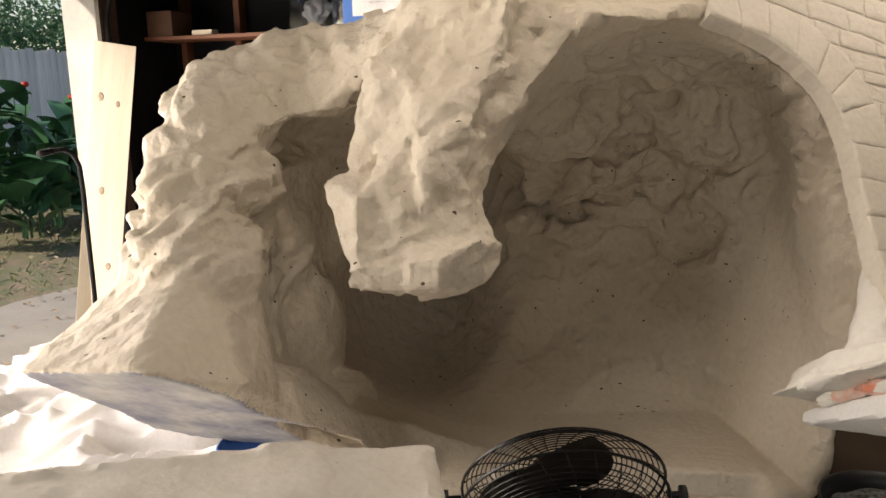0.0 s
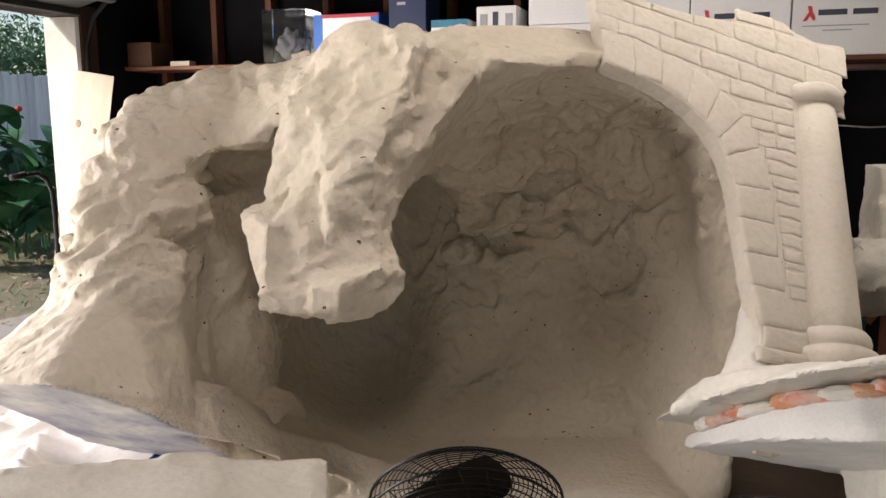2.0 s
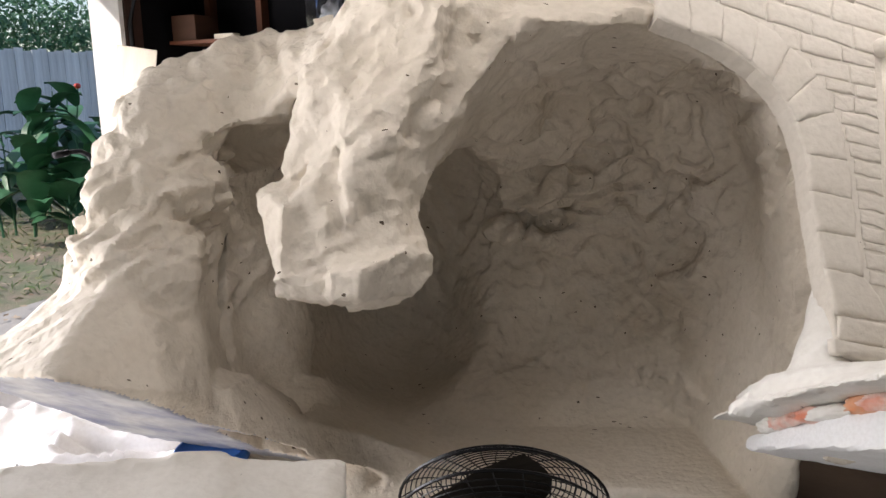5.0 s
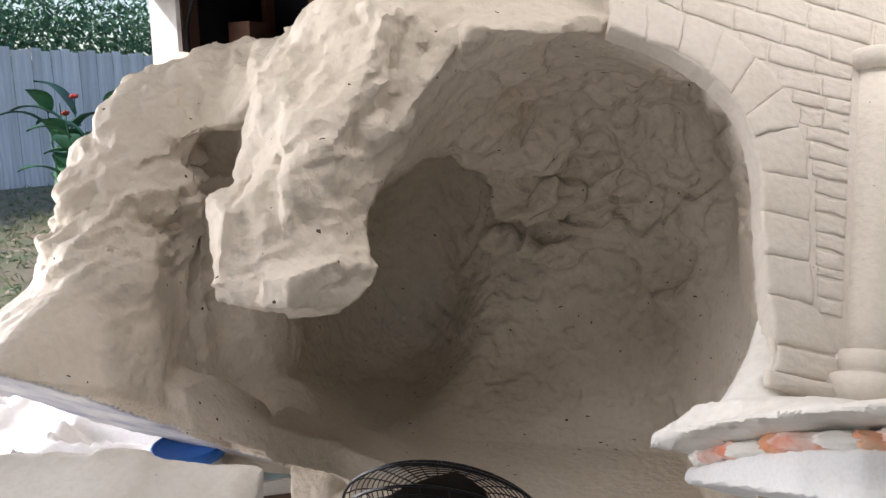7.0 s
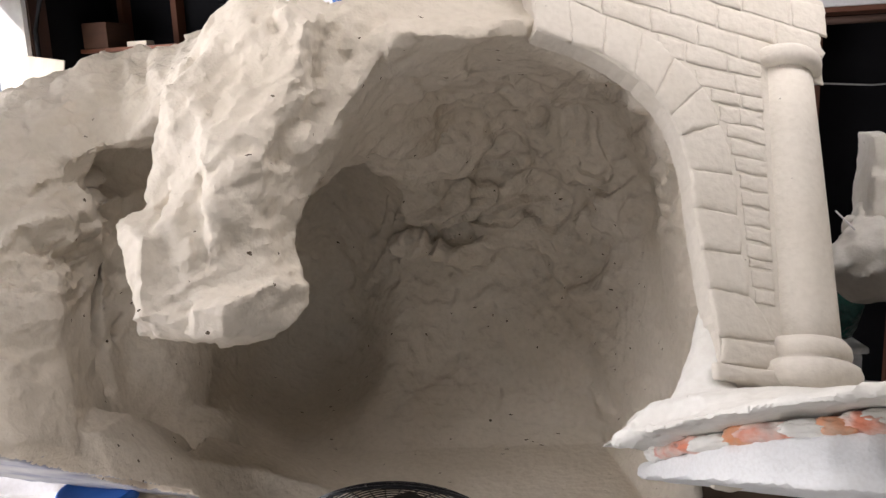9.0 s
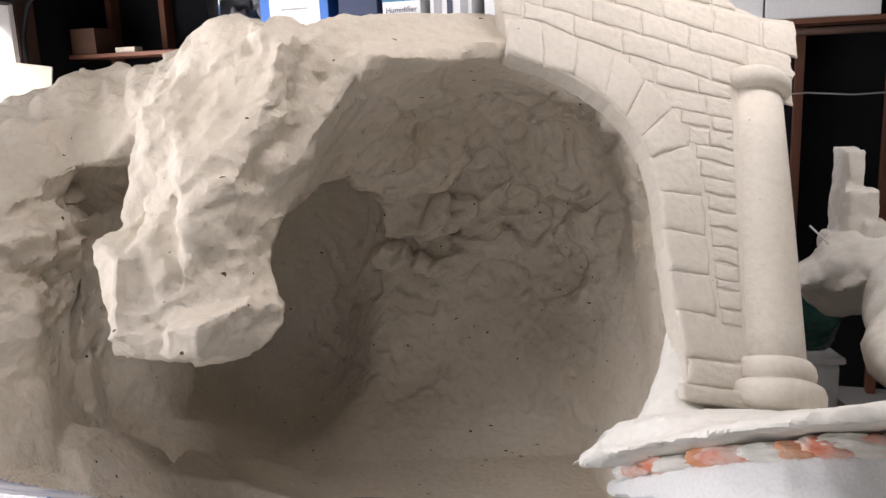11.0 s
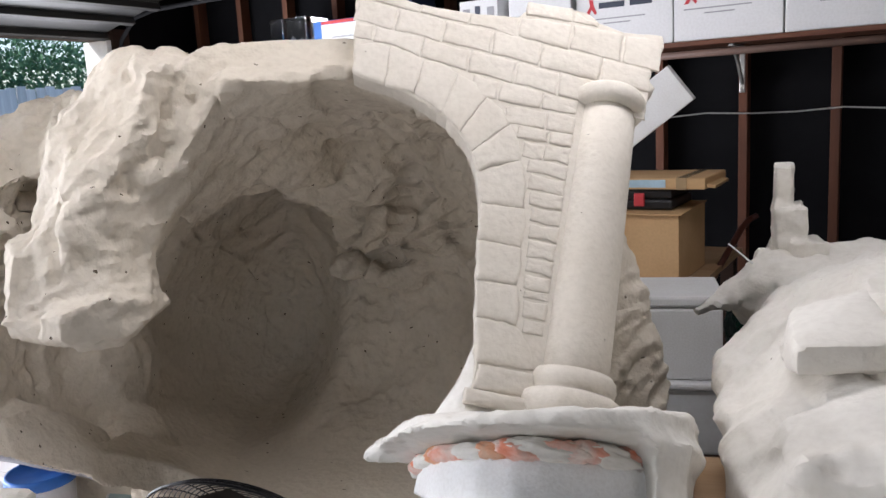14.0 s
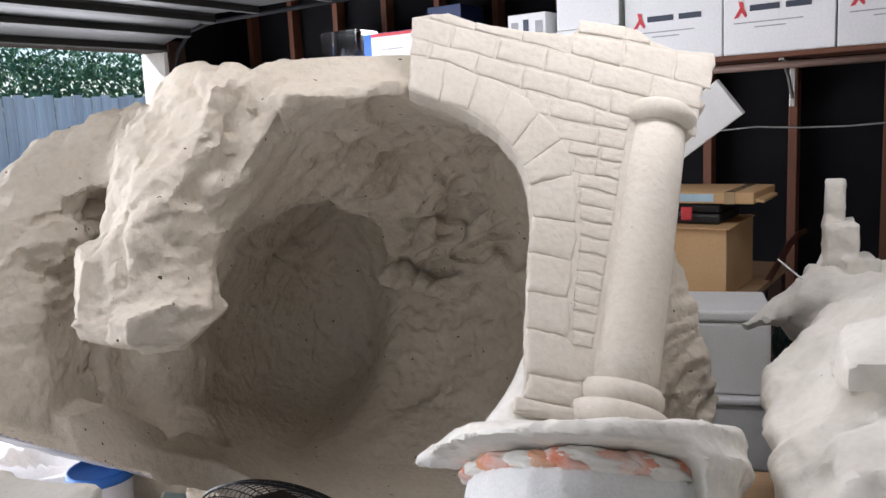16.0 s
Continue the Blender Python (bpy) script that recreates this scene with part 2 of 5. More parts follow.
def lathe(profile, n=32, wob=0.0, m=None):
    """A turned body from (radius, height) pairs."""
    b = bmesh.new()
    rings = []
    for r, z in profile:
        rings.append([b.verts.new((r * math.cos(2 * math.pi * i / n) * (1 + wob * math.sin(5 * i + 30 * z)), r * math.sin(2 * math.pi * i / n) * (1 + wob * math.cos(7 * i + 20 * z)), z)) for i in range(n)])
    for a, c in zip(rings, rings[1:]):
        for i in range(n):
            b.faces.new((a[i], a[(i + 1) % n], c[(i + 1) % n], c[i]))
    b.faces.new(rings[0][::-1])
    b.faces.new(rings[-1])
    if m is not None:
        b.transform(m)
    return b


def tube(points, r, n=8, bm=None, closed=False):
    """A round bar along points."""
    b = bm or bmesh.new()
    P = [Vector(p) for p in points]
    rings = []
    k = len(P)
    for i, p in enumerate(P):
        if closed:
            d = (P[(i + 1) % k] - P[i - 1]).normalized()
        else:
            d = (P[min(i + 1, k - 1)] - P[max(i - 1, 0)]).normalized()
        u = d.cross(Vector((0.13, 0.27, 0.95))).normalized()
        v = d.cross(u)
        rr = r[i] if isinstance(r, (list, tuple)) else r
        rings.append([b.verts.new(p + rr * (math.cos(2 * math.pi * j / n) * u + math.sin(2 * math.pi * j / n) * v)) for j in range(n)])
    pairs = list(zip(rings, rings[1:])) + ([(rings[-1], rings[0])] if closed else [])
    for a, c in pairs:
        for j in range(n):
            b.faces.new((a[j], a[(j + 1) % n], c[(j + 1) % n], c[j]))
    if not closed:
        b.faces.new(rings[0][::-1])
        b.faces.new(rings[-1])
    return b


# ---- sculpting with distance fields ----
class Clay:
    """A solid on a grid, built from soft unions and cuts, then skinned with quads."""

    def __init__(self, lo, hi, h):
        self.lo, self.h = np.array(lo, float), h
        n = [int((b - a) / h) + 1 for a, b in zip(lo, hi)]
        self.ax = [(lo[i] + h * np.arange(n[i])).astype(np.float32) for i in range(3)]
        self.d = np.full(n, 0.5, np.float32)

    def grid(self, lo, hi):
        s = []
        for i in range(3):
            a = int(np.clip((lo[i] - self.lo[i]) // self.h, 0, self.d.shape[i]))
            b = int(np.clip((hi[i] - self.lo[i]) // self.h + 2, 0, self.d.shape[i]))
            s.append(slice(a, max(a, b)))
        return tuple(s), np.meshgrid(*[self.ax[i][s[i]] for i in range(3)], indexing="ij", sparse=True)

    def join(self, s, e, k, cut):
        d = self.d[s]
        if d.size == 0:
            return
        if cut:
            hh = np.clip(0.5 - 0.5 * (d + e) / k, 0, 1)
            self.d[s] = d + (-e - d) * hh + k * hh * (1 - hh)
        else:
            hh = np.clip(0.5 + 0.5 * (e - d) / k, 0, 1)
            self.d[s] = e + (d - e) * hh - k * hh * (1 - hh)

    def rod(self, a, ra, b, rb, k=0.06, cut=False):
        a, b = np.array(a, float), np.array(b, float)
        m = max(ra, rb) + 2 * k + 0.03
        s, (X, Y, Z) = self.grid(np.minimum(a, b) - m, np.maximum(a, b) + m)
        v = b - a
        t = np.clip(((X - a[0]) * v[0] + (Y - a[1]) * v[1] + (Z - a[2]) * v[2]) / max(v @ v, 1e-9), 0, 1)
        e = np.sqrt((X - a[0] - t * v[0]) ** 2 + (Y - a[1] - t * v[1]) ** 2 + (Z - a[2] - t * v[2]) ** 2) - (ra + (rb - ra) * t)
        self.join(s, e, k, cut)

    def chain(self, pts, k=0.06, cut=False):
        for (a, ra), (b, rb) in zip(pts, pts[1:]):
            self.rod(a, ra, b, rb, k, cut)

    def egg(self, c, r, k=0.06, cut=False, p=2.0, turn=None):
        c, r = np.array(c, float), np.array(r, float)
        m = max(r) + 2 * k + 0.03 if turn is not None else r + 2 * k + 0.03
        s, (X, Y, Z) = self.grid(c - m, c + m)
        X, Y, Z = X - c[0], Y - c[1], Z - c[2]
        if turn is not None:
            T = np.array(turn.to_3x3().transposed())
            X, Y, Z = (T[i, 0] * X + T[i, 1] * Y + T[i, 2] * Z for i in range(3))
        q = (np.abs(X / r[0]) ** p + np.abs(Y / r[1]) ** p + np.abs(Z / r[2]) ** p) ** (1 / p)
        self.join(s, ((q - 1) * min(r)).astype(np.float32), k, cut)

    def block(self, c, half, k=0.03, cut=False, turn=None, edge=0.02):
        c, half = np.array(c, float), np.array(half, float)
        m = np.linalg.norm(half) + 2 * k + 0.03
        s, (X, Y, Z) = self.grid(c - m, c + m)
        X, Y, Z = X - c[0], Y - c[1], Z - c[2]
        if turn is not None:
            T = np.array(turn.to_3x3().transposed())
            X, Y, Z = (T[i, 0] * X + T[i, 1] * Y + T[i, 2] * Z for i in range(3))
        qx, qy, qz = np.abs(X) - half[0] + edge, np.abs(Y) - half[1] + edge, np.abs(Z) - half[2] + edge
        e = np.sqrt(np.maximum(qx, 0) ** 2 + np.maximum(qy, 0) ** 2 + np.maximum(qz, 0) ** 2) + np.minimum(np.maximum(qx, np.maximum(qy, qz)), 0) - edge
        self.join(s, e.astype(np.float32), k, cut)

    def hull(self, pts, k=0.02, cut=False):
        """A chunk with flat faces round some corners."""
        b = bmesh.new()
        for p in pts:
            b.verts.new(p)
        bmesh.ops.convex_hull(b, input=b.verts[:])
        c = sum((Vector(p) for p in pts), Vector()) / len(pts)
        s, (X, Y, Z) = self.grid(np.min(pts, 0) - 2 * k - 0.03, np.max(pts, 0) + 2 * k + 0.03)
        e = None
        for f in b.faces:
            n, o = f.normal.normalized(), f.verts[0].co
            if n.length < 0.5:
                continue
            if n.dot(c - o) > 0:
                n = -n
            g = (X - o.x) * n.x + (Y - o.y) * n.y + (Z - o.z) * n.z
            e = g if e is None else np.maximum(e, g)
        b.free()
        self.join(s, e.astype(np.float32), k, cut)

    def slice_off(self, point, normal, k=0.02, lo=None, hi=None):
        """Takes away what lies on the normal's side of a plane."""
        n = np.array(normal, float) / np.linalg.norm(normal)
        s, (X, Y, Z) = self.grid(self.lo if lo is None else lo, self.lo + self.h * np.array(self.d.shape) if hi is None else hi)
        e = -((X - point[0]) * n[0] + (Y - point[1]) * n[1] + (Z - point[2]) * n[2])
        self.join(s, e.astype(np.float32), k, True)

    def skin(self):
        d, h = self.d, self.h
        ins = d < 0
        c = np.zeros(np.array(d.shape) - 1, np.int8)
        offs = [(i, j, k) for i in (0, 1) for j in (0, 1) for k in (0, 1)]
        n = d.shape
        for i, j, k in offs:
            c += ins[i:n[0] - 1 + i, j:n[1] - 1 + j, k:n[2] - 1 + k]
        mixed = (c > 0) & (c < 8)
        I = np.argwhere(mixed)
        idx = np.full(mixed.shape, -1, np.int32)
        idx[mixed] = np.arange(len(I))
        acc, cnt = np.zeros((len(I), 3)), np.zeros(len(I))
        val = {o: d[I[:, 0] + o[0], I[:, 1] + o[1], I[:, 2] + o[2]] for o in offs}
        for o in offs:
            for a in range(3):
                if o[a]:
                    continue
                q = list(o)
                q[a] = 1
                v0, v1 = val[o], val[tuple(q)]
                cr = (v0 < 0) != (v1 < 0)
                t = np.where(cr, v0 / np.where(v0 == v1, 1, v0 - v1), 0)
                for ax in range(3):
                    acc[:, ax] += np.where(cr, o[ax] + (t if ax == a else 0), 0)
                cnt += cr
        V = self.lo + h * (I + acc / cnt[:, None])
        F = []
        for a in range(3):
            b, e = (a + 1) % 3, (a + 2) % 3
            sl0, sl1 = [slice(1, -1)] * 3, [slice(1, -1)] * 3
            sl0[a], sl1[a] = slice(0, -1), slice(1, None)
            s0, s1 = ins[tuple(sl0)], ins[tuple(sl1)]
            P = np.argwhere(s0 != s1)
            flip = s0[tuple(P.T)]
            P = P + np.array([0 if ax == a else 1 for ax in range(3)])
            qs = []
            for db, de in ((-1, -1), (0, -1), (0, 0), (-1, 0)):
                Q = P.copy()
                Q[:, b] += db
                Q[:, e] += de
                qs.append(idx[tuple(Q.T)])
            qs = np.stack(qs, 1)
            qs[~flip] = qs[~flip][:, ::-1]
            F.append(qs)
        F = np.concatenate(F)
        F = F[(F >= 0).all(1)]
        return V, F


def normals(V, F):
    n = np.cross(V[F[:, 2]] - V[F[:, 0]], V[F[:, 3]] - V[F[:, 1]])
    N = np.zeros_like(V)
    for i in range(4):
        np.add.at(N, F[:, i], n)
    return N / np.maximum(np.linalg.norm(N, axis=1), 1e-12)[:, None]


def chisel(V, F, f, passes=1):
    """Moves every point along its normal by f(place, normal)."""
    for _ in range(passes):
        N = normals(V, F)
        V = V + N * np.array([f(Vector(p), n) for p, n in zip(V, N)])[:, None]
    return V


def facets(V, F, spacing, strength, seed, keep=None):
    """Flattens the skin towards small planes, like cuts of a knife."""
    from mathutils import kdtree
    N = normals(V, F)
    r = np.random.RandomState(seed)
    pick, seen = [], {}
    for i in r.permutation(len(V)):
        if keep is not None and not keep[i]:
            continue
        key = tuple((V[i] // spacing).astype(int))
        if key not in seen:
            seen[key] = 1
            pick.append(i)
    tree = kdtree.KDTree(len(pick))
    for j, i in enumerate(pick):
        tree.insert(V[i], j)
    tree.balance()
    out = V.copy()
    for i in range(len(V)):
        if keep is not None and not keep[i]:
            continue
        near = tree.find_n(V[i], 2)
        s0 = pick[near[0][1]]
        d0 = float((V[i] - V[s0]) @ N[s0])
        if len(near) > 1 and N[pick[near[1][1]]] @ N[s0] > 0.2:
            s1 = pick[near[1][1]]
            t = max(0.0, 0.5 - 5.0 * (near[1][2] - near[0][2]) / spacing)
            d0 = (1 - t) * d0 + t * float((V[i] - V[s1]) @ N[s1])
        k = strength if N[i] @ N[s0] > 0 else 0
        out[i] = V[i] - k * N[s0] * max(-0.02, min(0.02, d0))
    return out


def np_obj(name, V, F, material, parent=None, label="", smooth=True, crisp=30):
    me = bpy.data.meshes.new(name)
    me.from_pydata(V.tolist(), [], F.tolist())
    me.materials.append(material)
    if smooth:
        me.shade_smooth()
    me.update()
    if smooth and crisp:
        me.set_sharp_from_angle(angle=radians(crisp))
    ob = new(name, me)
    if parent:
        ob.parent = parent
    if label:
        ob["label"] = label
    return ob


# ---- setting: garage shell ----
def setting(name, bm, material, label, category, m=G, smooth=False):
    ob = mesh_obj(name, bm, material, None, "", smooth)
    ob.matrix_world = m
    return tagged(ob, label, category, "", "structure")


DOOR_U, BACK_V, CEIL_Z = -3.36, 4.66, 2.75
setting("garage_floor", box(-3.36, 4.6, -3.2, 4.7, -0.12, 0.0), M_CONC, "grey concrete garage floor", "floor")
setting("wall_back", box(-3.5, 4.75, BACK_V, BACK_V + 0.14, 0, CEIL_Z), M_FELT, "black felt papered back wall behind open studs", "wall")
setting("wall_right", box(4.6, 4.75, -3.2, BACK_V, 0, CEIL_Z), M_WALL, "plain garage side wall", "wall")
# wall behind the camera, out of view; opening and frame added for the fill
wf = box(-3.36, 0.55, -3.35, -3.2, 0, CEIL_Z)
box(3.25, 4.75, -3.35, -3.2, 0, CEIL_Z, bm=wf)
box(0.55, 3.25, -3.35, -3.2, 0, 0.57, bm=wf)
box(0.55, 3.25, -3.35, -3.2, 2.13, CEIL_Z, bm=wf)
setting("wall_front", wf, M_WALL, "plain pale garage wall, unseen, with an added window opening", "wall")
wfr = box(0.553, 0.60, -3.34, -3.21, 0.575, 2.127, 0.004)
box(3.20, 3.247, -3.34, -3.21, 0.575, 2.127, 0.004, bm=wfr)
box(0.603, 3.197, -3.34, -3.21, 0.575, 0.62, 0.004, bm=wfr)
box(0.603, 3.197, -3.34, -3.21, 2.082, 2.127, 0.004, bm=wfr)
setting("added_window_frame", wfr, M_JAMB, "white frame of the added, unseen window", "window frame")
wd = box(DOOR_U - 0.14, DOOR_U, 4.073, BACK_V, 0, CEIL_Z)
box(DOOR_U - 0.14, DOOR_U, -3.2, -1.05, 0, CEIL_Z, bm=wd)
box(DOOR_U - 0.14, DOOR_U, -1.05, 4.073, 2.205, CEIL_Z, bm=wd)
setting("wall_door", wd, M_FELT, "dark garage wall with the wide door opening", "wall")
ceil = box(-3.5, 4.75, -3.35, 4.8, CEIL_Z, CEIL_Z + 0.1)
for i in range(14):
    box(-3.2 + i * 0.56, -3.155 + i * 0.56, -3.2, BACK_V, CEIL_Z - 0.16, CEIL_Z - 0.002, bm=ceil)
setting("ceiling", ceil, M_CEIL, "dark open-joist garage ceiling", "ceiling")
jb = box(DOOR_U - 0.2, DOOR_U + 0.03, 3.90, 3.935, 0, 2.13, 0.003)
setting("door_jamb", jb, M_JAMB, "white painted door jamb in daylight", "door frame")
jt = box(DOOR_U - 0.14, DOOR_U + 0.04, 3.938, 4.07, 0, 2.2, 0.003)
setting("door_trim", jt, M_TRIM, "dark brown door trim", "trim")
hd = box(DOOR_U - 0.16, DOOR_U + 0.03, -1.05, 3.936, 2.132, 2.2, 0.004)
setting("door_header", hd, M_TRIM, "dark brown door header", "trim")

for i in range(-9, 11):
    u = 0.345 + 0.4 * i
    st = mesh_obj("wall_stud", box(u, u + 0.04, BACK_V - 0.085, BACK_V - 0.003, 0, CEIL_Z - 0.17, 0.002), M_STUD)
    st.matrix_world = G
    tagged(st, "red-brown wooden wall stud over black felt", "stud", "wall studs", "structure")

# overhead door, opened under the ceiling
od = thing("garage_door", "grey sectional garage door rolled open overhead", "garage door", G)
for i in range(4):
    u0 = -3.0 + i * 0.56
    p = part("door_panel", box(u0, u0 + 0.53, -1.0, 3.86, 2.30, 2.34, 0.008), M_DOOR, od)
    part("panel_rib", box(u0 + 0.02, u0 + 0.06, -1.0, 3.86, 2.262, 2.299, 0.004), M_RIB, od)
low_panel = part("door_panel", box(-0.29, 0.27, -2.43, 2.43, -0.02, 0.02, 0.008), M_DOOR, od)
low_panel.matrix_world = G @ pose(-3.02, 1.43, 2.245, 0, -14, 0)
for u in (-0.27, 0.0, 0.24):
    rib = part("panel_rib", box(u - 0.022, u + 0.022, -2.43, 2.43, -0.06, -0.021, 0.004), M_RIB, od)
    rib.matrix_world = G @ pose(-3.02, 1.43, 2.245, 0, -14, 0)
tr = tube([(-3.28, 3.93, 0.05), (-3.28, 3.93, 1.95), (-3.22, 3.93, 2.12), (-3.08, 3.93, 2.24), (-2.9, 3.93, 2.27), (-0.4, 3.93, 2.29)], 0.014, 8)
part("door_track", tr, M_TRACK, od, "galvanised steel door track", True)
for u in (-2.6, -1.5, -0.5):
    part("track_hanger", box(u, u + 0.03, 3.925, 3.935, 2.3, CEIL_Z - 0.17), M_METAL, od)

# ---- setting: outside ----
gr = bmesh.new()
bmesh.ops.create_grid(gr, x_segments=90, y_segments=90, size=60)
for v in gr.verts:
    v.co.x -= 63.6
for v in gr.verts:
    far = max(0.0, min(1.0, (-4.6 - v.co.x) / 4.0))
    v.co.z = -0.03 + 0.42 * far + (0.03 * noise.noise(v.co * 0.8) if far > 0 else 0)
setting("ground", gr, M_GRASS, "patchy lawn and bare soil rising to the fence", "ground")
setting("driveway", box(-4.9, DOOR_U - 0.005, -4.0, 7.0, -0.1, 0.01, 0.01), M_CONC, "grey concrete driveway apron", "driveway")

# ---- the sculpture: its own leaning axes ----
S = Matrix(((0.96164, -0.25013, 0.11261, 0.92), (0.14979, 0.82273, 0.54834, 1.62197), (-0.22980, -0.51044, 0.82864, 1.06), (0, 0, 0, 1)))
H = 0.0068
cave = thing("cave_sculpture", "large cream plaster-coated foam cave with a castle arch, tipped back", "sculpture")

clay = Clay((-1.35, 1.32, 0.32), (1.5, 3.25, 1.95), H)
# shell round the hollows
clay.egg((0.42, 1.98, 1.0), (0.68, 0.78, 0.77), 0.05, p=2.6)
clay.egg((0.42, 2.2, 0.85), (0.66, 0.74, 0.55), 0.08)
clay.egg((0.0, 2.6, 0.98), (0.5, 0.56, 0.6), 0.08)
clay.egg((-0.3, 2.3, 1.0), (0.42, 0.5, 0.6), 0.08)
clay.egg((-0.05, 2.6, 0.85), (0.52, 0.72, 0.62), 0.05)
clay.egg((-0.16, 2.64, 0.78), (0.62, 0.84, 0.66), 0.05)
clay.egg((0.2, 2.45, 1.25), (0.6, 0.62, 0.42), 0.06)
clay.egg((0.1, 2.7, 1.1), (0.5, 0.52, 0.52), 0.06)
clay.egg((0.5, 2.55, 1.0), (0.52, 0.5, 0.6), 0.06)
# mass behind the column
clay.hull([(1.08, 1.98, 1.5), (1.18, 2.1, 1.34), (1.235, 2.08, 1.23), (1.275, 2.05, 1.09), (1.265, 2.05, 1.03), (1.32, 2.05, 0.90), (1.295, 2.0, 0.80), (1.0, 1.8, 0.78), (1.0, 1.85, 1.4), (1.02, 2.3, 1.5), (1.15, 2.35, 0.85)], 0.03)
FRONT = Vector((0.2501, -0.8227, 0.5104))
clay.slice_off((0.92, 1.70, 1.06), FRONT, 0.02)
clay.block((0.22, 1.45, 0.72), (0.62, 0.62, 0.55), 0.03, True)
# the rim is cut away left of the arch's crown
clay.block((-0.35, 1.55, 1.3), (0.55, 0.43, 0.7), 0.03, True)
# open space under the ledge
clay.block((1.36, 2.1, 0.42), (0.36, 1.2, 0.26), 0.02, True)
clay.block((0.95, 1.45, 0.54), (0.2, 0.5, 0.26), 0.02, True)
# left leg, leaning forward to a flared foot
clay.chain([((-0.60, 2.0, 0.72), 0.22), ((-0.58, 1.91, 1.12), 0.185), ((-0.575, 1.98, 1.30), 0.16), ((-0.565, 2.08, 1.45), 0.135), ((-0.47, 2.16, 1.53), 0.11)], 0.05)
clay.hull([(-0.88, 1.57, 0.968), (-0.85, 1.72, 1.015), (-0.80, 1.9, 1.06), (-0.72, 1.88, 1.12), (-0.59, 1.70, 1.115), (-0.588, 1.585, 1.077), (-0.61, 1.455, 1.018), (-0.555, 1.43, 0.995), (-0.489, 1.665, 1.064), (-0.43, 1.586, 0.925), (-0.392, 1.735, 0.865), (-0.40, 1.84, 0.95), (-0.555, 1.5, 0.93), (-0.47, 1.62, 0.83), (-0.36, 1.9, 0.72), (-0.8, 1.9, 0.72), (-0.82, 1.6, 0.88), (-0.6, 2.1, 0.68)], 0.06)
# small arch over the recess, a slab tipped back like the rest
clay.hull([(-0.72, 2.0, 1.35), (-0.69, 2.06, 1.50), (-0.60, 1.91, 1.45), (-0.568, 1.845, 1.356), (-0.455, 1.925, 1.32), (-0.44, 1.945, 1.40), (-0.52, 1.965, 1.53), (-0.615, 2.11, 1.57), (-0.66, 2.25, 1.4), (-0.5, 2.2, 1.42), (-0.46, 2.1, 1.36)], 0.03)
clay.hull([(-0.615, 2.11, 1.57), (-0.53, 2.18, 1.64), (-0.52, 1.965, 1.53), (-0.44, 1.95, 1.42), (-0.41, 1.93, 1.418), (-0.395, 2.067, 1.60), (-0.36, 1.985, 1.472), (-0.44, 2.22, 1.685), (-0.5, 2.3, 1.55), (-0.38, 2.25, 1.50), (-0.37, 2.1, 1.47)], 0.03)
clay.hull([(-0.44, 2.22, 1.685), (-0.34, 2.235, 1.705), (-0.395, 2.067, 1.60), (-0.36, 1.985, 1.472), (-0.3, 2.115, 1.648), (-0.26, 2.2, 1.69), (-0.23, 1.965, 1.465), (-0.21, 1.95, 1.54), (-0.28, 1.99, 1.49), (-0.38, 2.32, 1.6), (-0.24, 2.28, 1.6), (-0.25, 2.1, 1.48)], 0.03)
clay.hull([(-0.26, 2.2, 1.69), (-0.14, 2.1, 1.695), (-0.104, 1.976, 1.695), (-0.207, 1.95, 1.54), (-0.15, 1.87, 1.56), (-0.3, 2.12, 1.645), (-0.1, 1.9, 1.6), (-0.05, 2.1, 1.7), (-0.2, 2.3, 1.6), (-0.05, 2.2, 1.6), (-0.2, 2.05, 1.5)], 0.03)
# roof slab between the hanging rock and the castle
clay.chain([((0.03, 2.08, 1.64), 0.10), ((0.3, 2.04, 1.66), 0.075), ((0.592, 2.02, 1.645), 0.06)], 0.04)
clay.hull([(0.33, 1.86, 1.672), (0.40, 1.90, 1.655), (0.60, 1.925, 1.66), (0.62, 1.935, 1.70), (0.37, 1.985, 1.718), (0.6, 2.1, 1.74), (0.35, 2.1, 1.745), (0.6, 2.05, 1.6), (0.38, 2.05, 1.6)], 0.035)
# the great hollow: an arched mouth, a roof that slopes down to the back wall, a rounded foot
MOUTH = [S @ Vector((u, 0.06, w)) for u, w in ((0.0, 0.0), (-0.024, 0.166), (-0.05, 0.374), (-0.087, 0.48), (-0.158, 0.558), (-0.278, 0.611), (-0.392, 0.63), (-0.60, 0.628), (-0.75, 0.60), (-0.9, 0.3), (-0.9, 0.0))]
BACK = [(-0.2, 1.75, 0.47), (0.95, 1.75, 0.47), (0.85, 2.46, 0.47), (0.05, 2.45, 0.47), (0.10, 2.58, 0.64), (0.3, 2.67, 0.60), (0.65, 2.65, 0.60), (0.5, 2.80, 0.82), (0.2, 2.82, 1.0), (0.60, 2.765, 0.93), (0.62, 2.725, 1.06), (0.76, 2.66, 0.95), (0.66, 2.71, 1.2), (0.5, 2.66, 1.30), (0.60, 2.68, 1.26), (0.82, 2.58, 1.2), (0.48, 2.50, 1.43), (0.59, 2.48, 1.46), (0.735, 2.33, 1.49), (0.83, 2.2, 1.5), (0.65, 2.17, 1.54), (0.385, 2.26, 1.545), (0.94, 2.3, 1.25), (0.96, 2.2, 1.0), (0.93, 2.35, 0.8)]
clay.hull([tuple(p) for p in MOUTH] + BACK, 0.05, True)
clay.egg((0.43, 1.78, 1.0), (0.565, 0.30, 0.64), 0.03, True, p=2.8)
